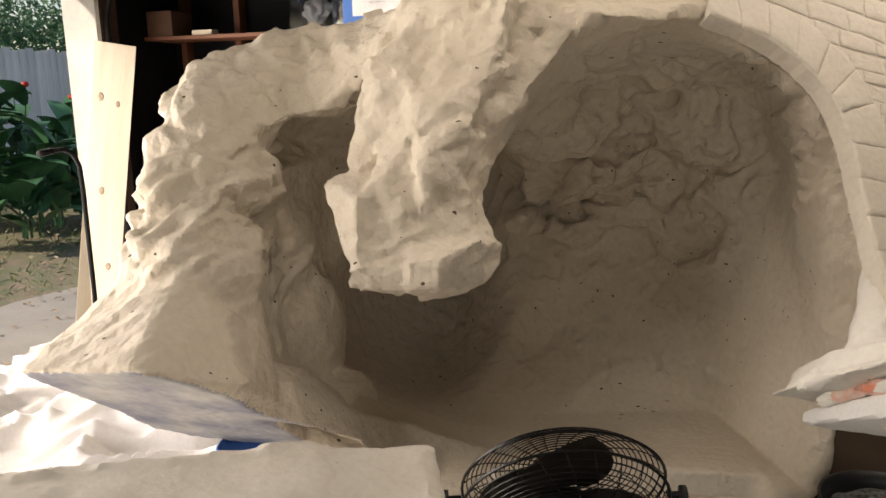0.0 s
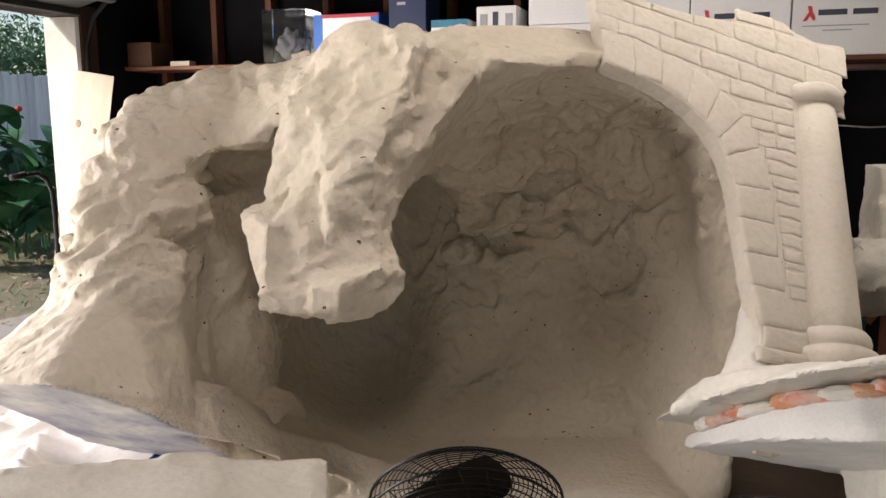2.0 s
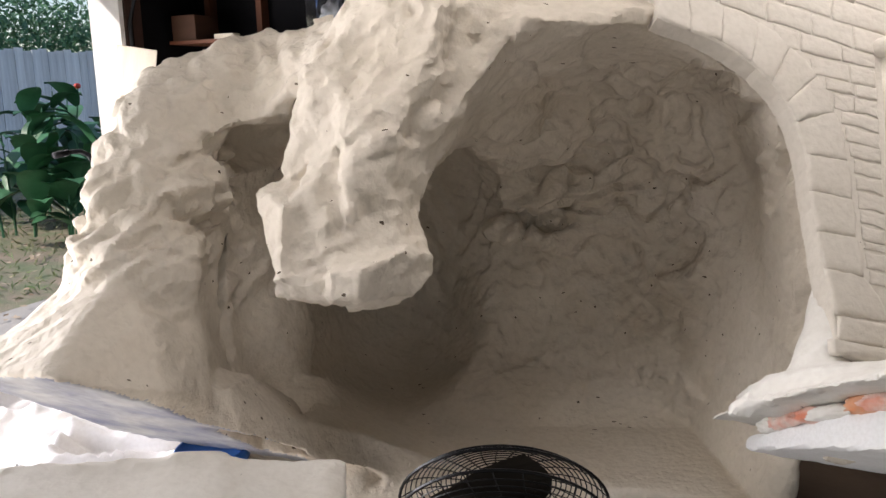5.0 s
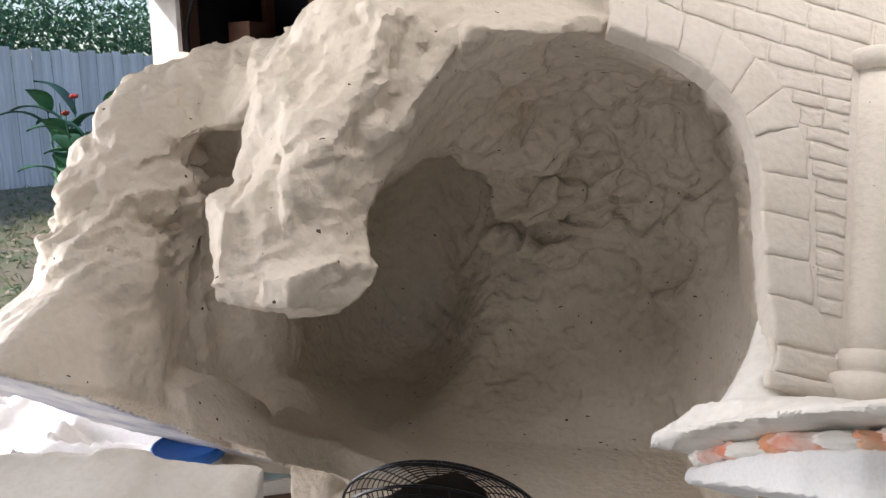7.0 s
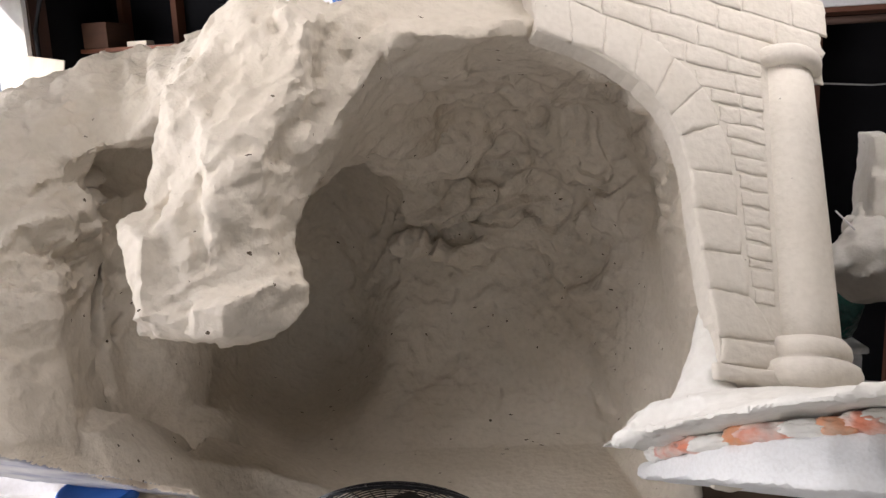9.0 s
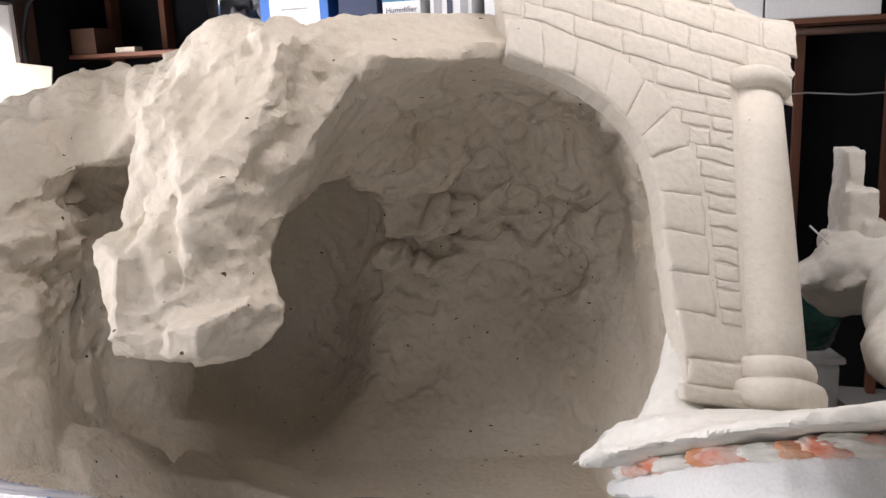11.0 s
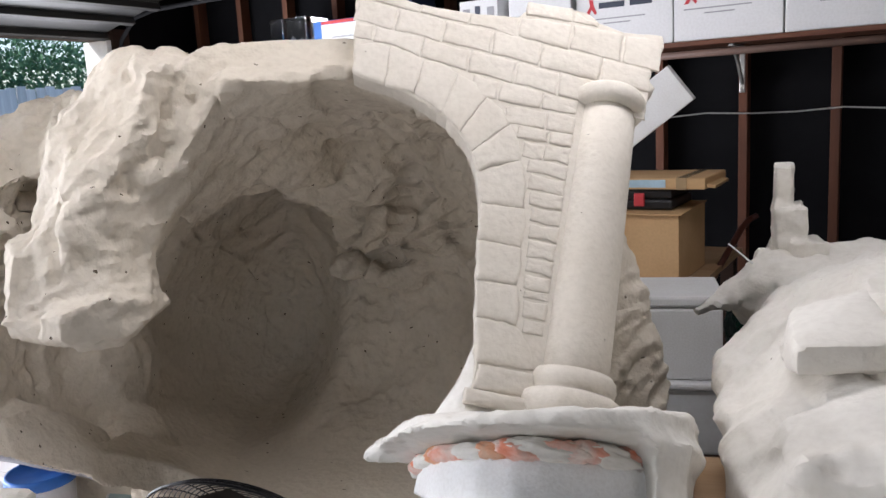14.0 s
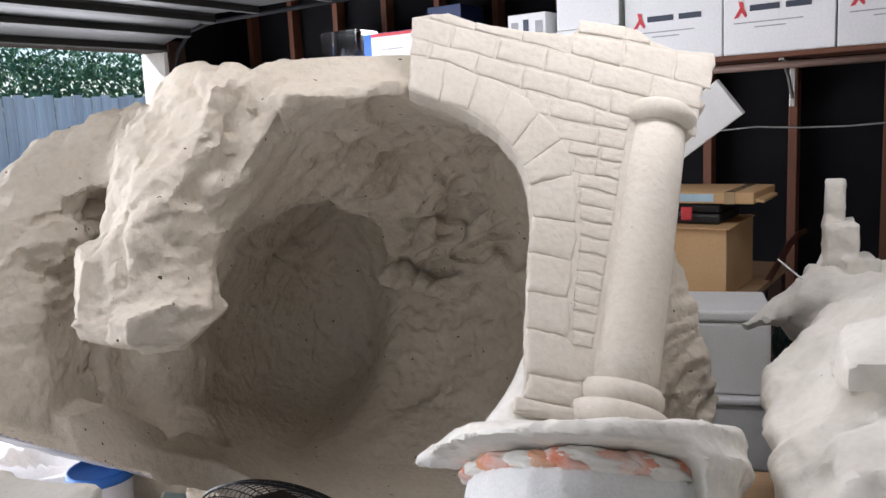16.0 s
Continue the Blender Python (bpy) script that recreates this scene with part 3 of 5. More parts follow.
# the tunnel that leads off behind the hanging rock
clay.egg((0.03, 2.50, 1.08), (0.25, 0.50, 0.33), 0.11, True, turn=pose(0, 0, 0, 0, 14, 0))
clay.egg((-0.10, 2.56, 0.80), (0.28, 0.56, 0.32), 0.15, True)
clay.egg((-0.18, 2.06, 1.0), (0.275, 0.42, 0.465), 0.03, True, p=2.4)
# boulder wall seen through the small arch
clay.egg((-0.50, 2.35, 0.80), (0.185, 0.20, 0.25), 0.03, p=2.3)
clay.egg((-0.53, 2.33, 1.16), (0.165, 0.19, 0.26), 0.03, p=2.3)
clay.egg((-0.40, 2.30, 0.80), (0.07, 0.10, 0.13), 0.03)
clay.egg((-0.30, 2.24, 0.60), (0.09, 0.11, 0.11), 0.05)
clay.chain([((-0.475, 2.08, 1.38), 0.02), ((-0.485, 2.08, 1.2), 0.03), ((-0.475, 2.03, 1.02), 0.03), ((-0.45, 2.04, 0.86), 0.02)], 0.015, True)
clay.egg((-0.33, 2.12, 1.385), (0.115, 0.20, 0.075), 0.015, True)
clay.chain([((-0.36, 2.18, 1.06), 0.015), ((-0.44, 2.15, 1.0), 0.018), ((-0.47, 2.12, 0.97), 0.015)], 0.015, True)
# roof of the tunnel's mouth
clay.hull([(0.12, 2.02, 1.425), (0.254, 2.012, 1.551), (0.33, 2.05, 1.61), (0.372, 2.28, 1.54), (0.383, 2.336, 1.46), (0.331, 2.362, 1.358), (0.21, 2.2, 1.405), (0.15, 2.1, 1.70), (0.4, 2.45, 1.68), (0.05, 2.3, 1.5), (0.36, 2.55, 1.45)], 0.04)
# folds of the back wall
for pts, r, k in (
    ([(0.21, 2.455, 1.355), (0.313, 2.50, 1.325), (0.412, 2.51, 1.345), (0.464, 2.49, 1.41), (0.537, 2.475, 1.455)], 0.058, 0.045),
    ([(0.53, 2.50, 1.452), (0.64, 2.495, 1.452), (0.74, 2.50, 1.415)], 0.056, 0.045),
    ([(0.71, 2.545, 1.345), (0.814, 2.465, 1.37), (0.876, 2.36, 1.43), (0.90, 2.29, 1.47)], 0.058, 0.045),
    ([(0.30, 2.66, 1.19), (0.37, 2.63, 1.205), (0.42, 2.62, 1.213), (0.50, 2.66, 1.222)], 0.05, 0.045),
    ([(0.64, 2.62, 1.30), (0.597, 2.685, 1.20), (0.523, 2.72, 1.104), (0.445, 2.765, 0.985)], 0.040, 0.045),
    ([(0.55, 2.725, 1.07), (0.645, 2.715, 1.09), (0.76, 2.69, 1.03)], 0.042, 0.045),
    ([(0.45, 2.80, 0.845), (0.535, 2.795, 0.875), (0.62, 2.775, 0.825)], 0.038, 0.045),
    ([(0.75, 2.675, 0.95), (0.83, 2.59, 0.93), (0.90, 2.48, 0.985)], 0.038, 0.045),
    ([(0.81, 2.58, 1.16), (0.88, 2.48, 1.19), (0.935, 2.33, 1.245)], 0.042, 0.045),
    ([(0.70, 2.675, 1.20), (0.755, 2.675, 1.11), (0.82, 2.63, 1.04)], 0.036, 0.045),
    ([(0.26, 2.73, 1.07), (0.40, 2.72, 1.02), (0.50, 2.745, 1.0)], 0.042, 0.045),
    ([(0.60, 2.76, 0.78), (0.70, 2.72, 0.72), (0.80, 2.62, 0.74)], 0.04, 0.045),
):
    clay.chain([(p, r) for p in pts], k)
# hanging rock: a core, the flat shield, the peak above it, ridges, a fin and a lip
clay.chain([((0.03, 2.0, 1.64), 0.11), ((0.02, 1.92, 1.45), 0.10), ((-0.02, 1.85, 1.25), 0.085), ((-0.03, 1.81, 1.15), 0.075)], 0.04)
clay.hull([(-0.13, 1.87, 1.595), (-0.085, 1.88, 1.64), (0.135, 1.812, 1.64), (0.146, 1.835, 1.56), (0.10, 1.782, 1.53), (0.05, 1.735, 1.44), (-0.005, 1.73, 1.44), (-0.06, 1.77, 1.48), (-0.10, 1.81, 1.50), (-0.12, 1.98, 1.6), (0.13, 2.0, 1.62), (-0.05, 1.95, 1.42), (0.05, 1.9, 1.42)], 0.022)
clay.hull([(-0.10, 1.94, 1.695), (-0.075, 1.95, 1.745), (-0.03, 1.95, 1.765), (0.03, 1.95, 1.772), (0.10, 1.945, 1.758), (0.145, 1.825, 1.70), (0.13, 1.82, 1.66), (-0.06, 1.905, 1.65), (0.05, 1.865, 1.69), (0.13, 2.06, 1.74), (-0.06, 2.06, 1.73), (0.165, 1.93, 1.70)], 0.022)
clay.chain([((0.05, 1.94, 1.75), 0.018), ((0.10, 1.86, 1.72), 0.02), ((0.135, 1.84, 1.67), 0.012)], 0.012)
clay.hull([(-0.165, 1.87, 1.58), (-0.20, 1.845, 1.46), (-0.212, 1.835, 1.39), (-0.19, 1.805, 1.34), (-0.14, 1.79, 1.40), (-0.12, 1.80, 1.44), (-0.10, 1.83, 1.56), (-0.18, 1.815, 1.385), (-0.15, 1.95, 1.5), (-0.1, 1.93, 1.35)], 0.022)
clay.hull([(-0.275, 1.779, 1.312), (-0.262, 1.783, 1.328), (-0.20, 1.81, 1.345), (-0.242, 1.755, 1.27), (-0.185, 1.705, 1.29), (-0.172, 1.705, 1.28), (-0.203, 1.668, 1.15), (-0.188, 1.665, 1.155), (-0.222, 1.72, 1.17), (-0.15, 1.80, 1.34), (-0.20, 1.86, 1.30), (-0.17, 1.85, 1.15)], 0.022)
clay.hull([(-0.185, 1.715, 1.285), (-0.14, 1.787, 1.40), (-0.08, 1.752, 1.41), (-0.068, 1.722, 1.28), (-0.085, 1.695, 1.19), (-0.19, 1.68, 1.165), (-0.13, 1.9, 1.2), (-0.1, 1.9, 1.4)], 0.022)
clay.hull([(-0.165, 1.87, 1.58), (-0.12, 1.80, 1.44), (-0.06, 1.765, 1.48), (-0.085, 1.875, 1.63), (-0.145, 1.79, 1.40), (-0.07, 1.745, 1.42), (-0.19, 1.84, 1.46), (-0.12, 1.95, 1.55), (-0.08, 1.9, 1.4)], 0.022)
clay.hull([(0.14, 1.83, 1.70), (0.165, 1.89, 1.60), (0.195, 1.905, 1.715), (0.10, 1.945, 1.77), (0.25, 1.99, 1.755), (0.147, 1.852, 1.53), (0.13, 1.825, 1.65), (0.12, 2.0, 1.6), (0.2, 2.08, 1.7)], 0.022)
clay.hull([(-0.26, 2.2, 1.69), (-0.13, 1.98, 1.69), (-0.085, 1.95, 1.73), (-0.03, 2.05, 1.75), (-0.1, 1.93, 1.65), (-0.15, 1.90, 1.60), (-0.1, 2.15, 1.6)], 0.022)
clay.hull([(-0.075, 1.745, 1.44), (0.0, 1.727, 1.45), (0.045, 1.732, 1.44), (0.082, 1.787, 1.41), (0.118, 1.878, 1.395), (0.098, 1.85, 1.31), (0.07, 1.835, 1.255), (0.042, 1.738, 1.27), (-0.03, 1.703, 1.37), (-0.06, 1.71, 1.37), (-0.066, 1.698, 1.26), (-0.045, 1.692, 1.255), (-0.06, 1.9, 1.4), (0.06, 1.95, 1.25), (-0.07, 1.87, 1.24), (0.1, 1.97, 1.4)], 0.022)
clay.hull([(-0.066, 1.70, 1.27), (0.042, 1.742, 1.28), (0.075, 1.835, 1.27), (0.10, 1.80, 1.20), (0.06, 1.70, 1.20), (-0.08, 1.68, 1.17), (-0.08, 1.87, 1.2), (0.07, 1.9, 1.2)], 0.022)
clay.hull([(0.134, 2.02, 1.41), (0.12, 1.88, 1.395), (0.20, 1.925, 1.54), (0.25, 2.01, 1.55), (0.075, 1.845, 1.26), (0.06, 1.95, 1.28), (0.0, 1.9, 1.2), (0.0, 2.05, 1.45), (0.08, 1.82, 1.42)], 0.022)
clay.hull([(-0.212, 1.695, 1.10), (-0.207, 1.665, 1.14), (-0.19, 1.655, 1.152), (-0.10, 1.665, 1.15), (-0.07, 1.66, 1.14), (-0.08, 1.655, 1.10), (-0.10, 1.72, 1.075), (-0.16, 1.84, 1.12), (-0.06, 1.84, 1.12), (-0.15, 1.80, 1.19)], 0.022)
clay.hull([(-0.085, 1.64, 1.163), (-0.02, 1.624, 1.17), (0.03, 1.64, 1.195), (0.09, 1.70, 1.20), (0.122, 1.745, 1.175), (0.122, 1.765, 1.13), (0.08, 1.715, 1.097), (-0.02, 1.627, 1.112), (-0.085, 1.643, 1.105), (-0.06, 1.74, 1.055), (0.04, 1.75, 1.062), (-0.08, 1.85, 1.10), (0.09, 1.90, 1.14), (-0.08, 1.80, 1.2), (0.07, 1.86, 1.22)], 0.022)
# rounded lobes on the crest, and folds that run down from them
clay.egg((0.01, 1.985, 1.737), (0.062, 0.07, 0.044), 0.02)
for p, r in (((-0.665, 2.06, 1.49), 0.055), ((-0.60, 2.10, 1.545), 0.05), ((-0.53, 2.15, 1.60), 0.055), ((-0.44, 2.18, 1.645), 0.06), ((-0.345, 2.19, 1.668), 0.055), ((-0.265, 2.15, 1.66), 0.05), ((-0.17, 2.08, 1.665), 0.045)):
    clay.egg((p[0], p[1], p[2] - 0.01), (r, r * 1.2, r * 0.85), 0.02)
for line in (
    ((-0.67, 2.03, 1.48), (-0.62, 1.95, 1.46), (-0.56, 1.875, 1.38)),
    ((-0.60, 2.07, 1.54), (-0.535, 1.985, 1.51), (-0.46, 1.93, 1.40)),
    ((-0.53, 2.12, 1.595), (-0.465, 2.03, 1.55), (-0.42, 1.945, 1.44)),
    ((-0.44, 2.15, 1.635), (-0.40, 2.06, 1.575), (-0.36, 1.99, 1.48)),
    ((-0.345, 2.15, 1.65), (-0.315, 2.08, 1.60), (-0.285, 2.0, 1.50)),
    ((-0.26, 2.12, 1.65), (-0.225, 2.03, 1.61), (-0.20, 1.95, 1.53)),
    ((-0.70, 1.99, 1.36), (-0.66, 1.88, 1.30), (-0.60, 1.82, 1.22)),
    ((-0.56, 1.86, 1.33), (-0.52, 1.83, 1.24), (-0.47, 1.80, 1.14)),
):
    clay.chain(list(zip(line, (0.03, 0.028, 0.016))), 0.016)
# filled hollows between the planes
for p, r in (((-0.13, 1.84, 1.50), 0.035), ((-0.16, 1.83, 1.40), 0.03), ((0.09, 1.86, 1.57), 0.05), ((-0.10, 1.75, 1.24), 0.05), ((0.03, 1.92, 1.66), 0.07), ((-0.09, 1.80, 1.36), 0.045), ((-0.02, 1.80, 1.46), 0.05), ((0.15, 1.91, 1.60), 0.035), ((0.10, 1.86, 1.46), 0.05), ((-0.13, 1.735, 1.17), 0.05), ((-0.17, 1.74, 1.17), 0.04), ((-0.05, 1.94, 1.66), 0.05), ((-0.01, 1.925, 1.655), 0.05), ((-0.19, 1.84, 1.36), 0.03), ((0.04, 1.93, 1.665), 0.06), ((0.075, 1.92, 1.665), 0.06), ((0.09, 1.89, 1.65), 0.045)):
    clay.egg(p, (r, r, r), 0.035)
clay.hull([(0.30, 1.90, 1.66), (0.33, 1.868, 1.672), (0.42, 1.895, 1.665), (0.50, 1.91, 1.662), (0.36, 1.93, 1.708), (0.48, 1.94, 1.702), (0.45, 2.05, 1.62), (0.3, 2.0, 1.6)], 0.03)
# ridge that runs from the hanging rock up to the roof slab, with a gully beside it
clay.hull([(0.195, 1.905, 1.722), (0.26, 1.99, 1.765), (0.30, 1.96, 1.74), (0.35, 1.93, 1.70), (0.33, 1.862, 1.672), (0.275, 1.885, 1.63), (0.225, 1.918, 1.585), (0.202, 1.918, 1.54), (0.165, 1.875, 1.47), (0.13, 1.86, 1.44), (0.165, 1.90, 1.56), (0.32, 2.12, 1.69), (0.25, 2.05, 1.56), (0.17, 2.03, 1.45), (0.13, 2.0, 1.62)], 0.025)
clay.hull([(0.22, 1.93, 1.55), (0.30, 1.90, 1.64), (0.42, 1.93, 1.648), (0.46, 2.1, 1.585), (0.36, 2.15, 1.56), (0.25, 2.08, 1.49), (0.2, 2.0, 1.5), (0.4, 2.0, 1.7), (0.25, 2.0, 1.65)], 0.06)
for p, r in (((0.315, 1.888, 1.662), 0.034), ((0.262, 1.908, 1.615), 0.032), ((0.205, 1.918, 1.55), 0.028), ((0.168, 1.893, 1.478), 0.026)):
    clay.egg(p, (r, r, r), 0.025)
clay.chain([((0.185, 1.872, 1.70), 0.010), ((0.158, 1.868, 1.60), 0.014), ((0.142, 1.83, 1.52), 0.014), ((0.085, 1.772, 1.44), 0.008)], 0.012, True)
clay.chain([((-0.075, 1.735, 1.42), 0.008), ((-0.072, 1.712, 1.33), 0.012), ((-0.072, 1.69, 1.24), 0.010)], 0.012, True)
clay.chain([((-0.205, 1.95, 1.552), 0.018), ((-0.285, 1.98, 1.482), 0.014)], 0.02)
# smooth base band that runs from the foot to the floor strip
clay.hull([(-0.56, 1.62, 0.93), (-0.37, 1.80, 0.845), (-0.52, 1.62, 0.86), (-0.34, 1.80, 0.735), (-0.56, 1.9, 0.90), (-0.36, 1.95, 0.825), (-0.6, 1.9, 0.74), (-0.34, 1.95, 0.72)], 0.008)
clay.hull([(-0.37, 1.80, 0.845), (-0.26, 1.95, 0.71), (-0.34, 1.80, 0.735), (-0.2, 1.95, 0.60), (-0.36, 2.0, 0.8), (-0.3, 2.1, 0.7), (-0.36, 2.0, 0.7), (-0.25, 2.1, 0.6)], 0.02)
clay.hull([(-0.26, 1.95, 0.71), (-0.09, 2.1, 0.595), (-0.2, 1.95, 0.60), (-0.05, 2.1, 0.49), (-0.26, 2.15, 0.68), (-0.12, 2.25, 0.57), (-0.2, 2.15, 0.58), (-0.1, 2.25, 0.47)], 0.02)
clay.hull([(-0.12, 2.08, 0.61), (-0.05, 2.1, 0.45), (0.22, 2.15, 0.465), (-0.14, 2.3, 0.58), (0.12, 2.35, 0.465), (-0.1, 2.3, 0.45), (0.2, 2.14, 0.43)], 0.03)
# flat base strip along the front, and the sawn base of the tipped foot
clay.block((0.21, 2.42, 0.41), (0.68, 0.3, 0.055), 0.03, turn=pose(0, 0, 0, 0, 0, -7), edge=0.008)
SAW, SAW_AT = Vector((-0.11, -0.55, -0.83)).normalized(), Vector((-0.51, 1.545, 0.925))
clay.slice_off(SAW_AT, SAW, 0.006, lo=(-1.4, 1.3, 0.3), hi=(-0.24, 2.2, 1.1))
clay.slice_off((0, 2, 0.388), (0, 0, -1), 0.01)
V, F = clay.skin()
ACROSS = Vector((-0.55, 0.25, 0.80)).normalized()
ALONG = Vector((0.82, 0.1, 0.56)).normalized()
THIRD = ALONG.cross(ACROSS)


def grain(w, along, across, third):
    return Vector((w.dot(ALONG) * along, w.dot(ACROSS) * across, w.dot(THIRD) * third))


def strata(w, freq, wild, steep=0.74):
    """Leaning beds of rock: slow rise, steep fall."""
    u = (w.dot(ACROSS) * freq + wild * noise.noise(w * 2.6) + 0.5 * wild * noise.noise(w * 6.1)) % 1.0
    u = u / steep if u < steep else (1 - u) / (1 - steep)
    return u * u * (3 - 2 * u) - 0.5


BAND_X, BAND_Z = (-1.2, -0.8, -0.36, -0.26, -0.09, 0.2, 1.2), (0.90, 0.90, 0.84, 0.72, 0.605, 0.48, 0.475)


def band(p):
    """1 on the smooth base along the front, 0 above it."""
    if p[1] > float(np.interp(p[0], (-0.4, -0.2, 0.0, 0.3), (2.0, 2.2, 2.36, 2.5))):
        return 0.0
    return max(0.0, min(1.0, (float(np.interp(p[0], BAND_X, BAND_Z)) + 0.02 - p[2]) / 0.02))


def rock(p, n):
    plain = 1 - 0.93 * band(p)
    w = p + 0.09 * noise.noise_vector(p * 2.4)
    sheet = max(0.0, min(1.0, (p.z - 0.47 - max(0.0, 0.25 * (0.2 - p.x))) / 0.12)) if p.y > 1.99 else 1.0
    inside = max(0.0, min(1.0, 0.5 + (p.y - 2.14 - 0.5 * (p.z - 1.3)) / 0.09)) * max(0.0, min(1.0, (1.60 - p.z) / 0.07))
    side = max(0.0, min(1.0, (0.98 - p.x) / 0.14))
    if p.x > 1.02:
        inside = 0.0
    out = 0.0
    if inside > 0:
        far = max(0.0, min(1.0, (p.x - 0.05) / 0.25))
        amp = 0.65 + 0.80 * max(0.0, min(1.0, (p.z - 0.64) / 0.3)) * (0.6 + 0.4 * far) + 0.1 * (1 - far)
        patch = max(0.15, min(1.0, 0.65 + 1.3 * noise.noise(p * 3.1 + Vector((4, 0, 2)))))
        q = grain(w, 2.3, 6.0, 3.6) + 0.8 * noise.noise_vector(w * 3.2)
        a = 0.010 * (0.5 - 2.2 * abs(noise.noise(q * 0.9))) + 0.014 * noise.noise(p * 5.4 + Vector((0, 7, 0)))
        b = 0.013 * patch * strata(w, 5.6, 2.1) + 0.0025 * patch * strata(w * 1.0 + Vector((3, 1, 2)), 12.0, 2.6)
        c = 0.0018 * (0.5 - 2.2 * abs(noise.noise(q * 3.3)))
        out += inside * sheet * (0.5 if p.x < -0.22 else 0.2 + 1.05 * side) * (amp * (a + b + c) + 0.005 * noise.noise(w * 14) + 0.004 * (0.4 - 2.2 * abs(noise.noise(w * 21))))
    if inside < 1:
        hang = max(0.0, min(1.0, (0.31 - p.x) / 0.1, (p.x + 0.36) / 0.04, (2.01 - p.y) / 0.07, (p.z - 1.0) / 0.03))
        skirt = max(0.0, min(1.0, (0.05 + SAW.dot(p - SAW_AT)) / 0.05)) if p.x < -0.2 and p.y < 2.2 else 0.0
        soft = (0.12 + 0.58 * max(0.0, min(1.0, (p.z - 0.9) / 0.35)) if p.x < -0.25 else 0.25 if p.x > 1.02 else 0.55) * (1 - 0.9 * min(1.0, skirt)) * (0.6 if p.x > -0.6 and p.z < 1.2 and p.x < -0.2 else 1.0)
        soft += ((0.08 if p.x < -0.185 else 0.15 if p.z < 1.19 else 0.30) - soft) * hang
        q = grain(w, 3.0, 6.5, 4.5) + 0.5 * noise.noise_vector(w * 5)
        patch = max(0.0, min(1.0, 0.55 + 1.5 * noise.noise(p * 3.7 + Vector((1, 3, 2)))))
        a = 0.006 * (0.6 - 2.6 * abs(noise.noise(q))) + 0.008 * noise.noise(w * 6)
        b = patch * (0.022 * strata(w, 6.0, 1.8, 0.85) + 0.016 * strata(w + Vector((2, 5, 1)), 15.0, 2.4, 0.85)) + (0.012 + 0.024 * patch) * (0.4 - 2.2 * abs(noise.noise(grain(w, 2.0, 8.5, 4.0) + 0.6 * noise.noise_vector(w * 4)))) + 0.008 * (0.4 - 2.2 * abs(noise.noise(grain(w, 9.0, 27.0, 14.0))))
        c = max(0.0, min(1.0, (p.z - 1.05) / 0.2)) * ((0.026 if p.x < -0.2 else 0.008) * min(0.35, noise.noise(w * 6.5, noise_basis="VORONOI_F2F1")) - 0.003)
        if hang > 0:
            b = (1 - hang) * b + hang * (0.45 if p.z > 1.2 else 0.15) * (0.045 * (0.4 - 2.4 * abs(noise.noise(Vector((w.x * 9, w.y * 8, w.z * 3.4)) + 0.8 * noise.noise_vector(w * 6)))) + 0.022 * noise.noise(w * 13) + 0.02 * strata(w, 7.0, 2.4))
        if p.x > 0.3 and p.z > 1.58:
            soft *= 0.15
        out += (1 - inside) * sheet * soft * (a + b + c)
    return plain * (out + (0.0025 * noise.noise(w * 26) if sheet > 0.5 else 0.0))


V = chisel(V, F, rock)
outside = (V[:, 1] < 2.2 + 0.5 * (V[:, 2] - 1.3)) | (V[:, 2] > 1.6)
hang = (V[:, 0] > -0.34) & (V[:, 0] < 0.24) & (V[:, 1] < 1.99) & (V[:, 2] > 1.0)
rough = np.array([band(v) < 0.5 for v in V])
V = facets(V, F, 0.034, 0.45, 3, rough & outside & ~hang & (V[:, 2] > 1.12))
V = facets(V, F, 0.034, 0.75, 8, hang & (V[:, 0] > -0.19))
V = facets(V, F, 0.05, 0.35, 5, rough & ~outside & (V[:, 2] > 0.6))
V = chisel(V, F, lambda p, n: 0.0018 * noise.noise(p * 45) + (0.1 if band(p) > 0.5 or (p.x > 0.3 and p.z > 1.6) else 0.4 if p.y > 2.2 else 0.75 if p.x > -0.34 else 0.35 + 0.65 * max(0.0, min(1.0, (p.z - 1.0) / 0.25))) * (0.0065 * (0.5 - 2 * abs(noise.noise(grain(p, 10.0, 26.0, 18.0)))) + 0.002 * (0.5 - 2 * abs(noise.noise(p * 38)))))
shell = np_obj("rock_shell", V, F, M_PLASTER, cave, "cream plaster rock with folds and chiselled strata")
# the sawn underside of the foot shows its blue paint
shell.data.materials.append(M_BLUEFOAM)
fn = np.cross(V[F[:, 2]] - V[F[:, 0]], V[F[:, 3]] - V[F[:, 1]])
fn /= np.maximum(np.linalg.norm(fn, axis=1), 1e-12)[:, None]
mid = V[F].mean(1)
saw_near = (fn @ np.array(SAW) > 0.75) & (np.abs((mid - np.array(SAW_AT)) @ np.array(SAW)) < 0.03)
sawn = saw_near & (mid[:, 0] < -0.28) & (mid[:, 1] < 2.15)
shell.data.polygons.foreach_set("material_index", sawn.astype(np.int32))

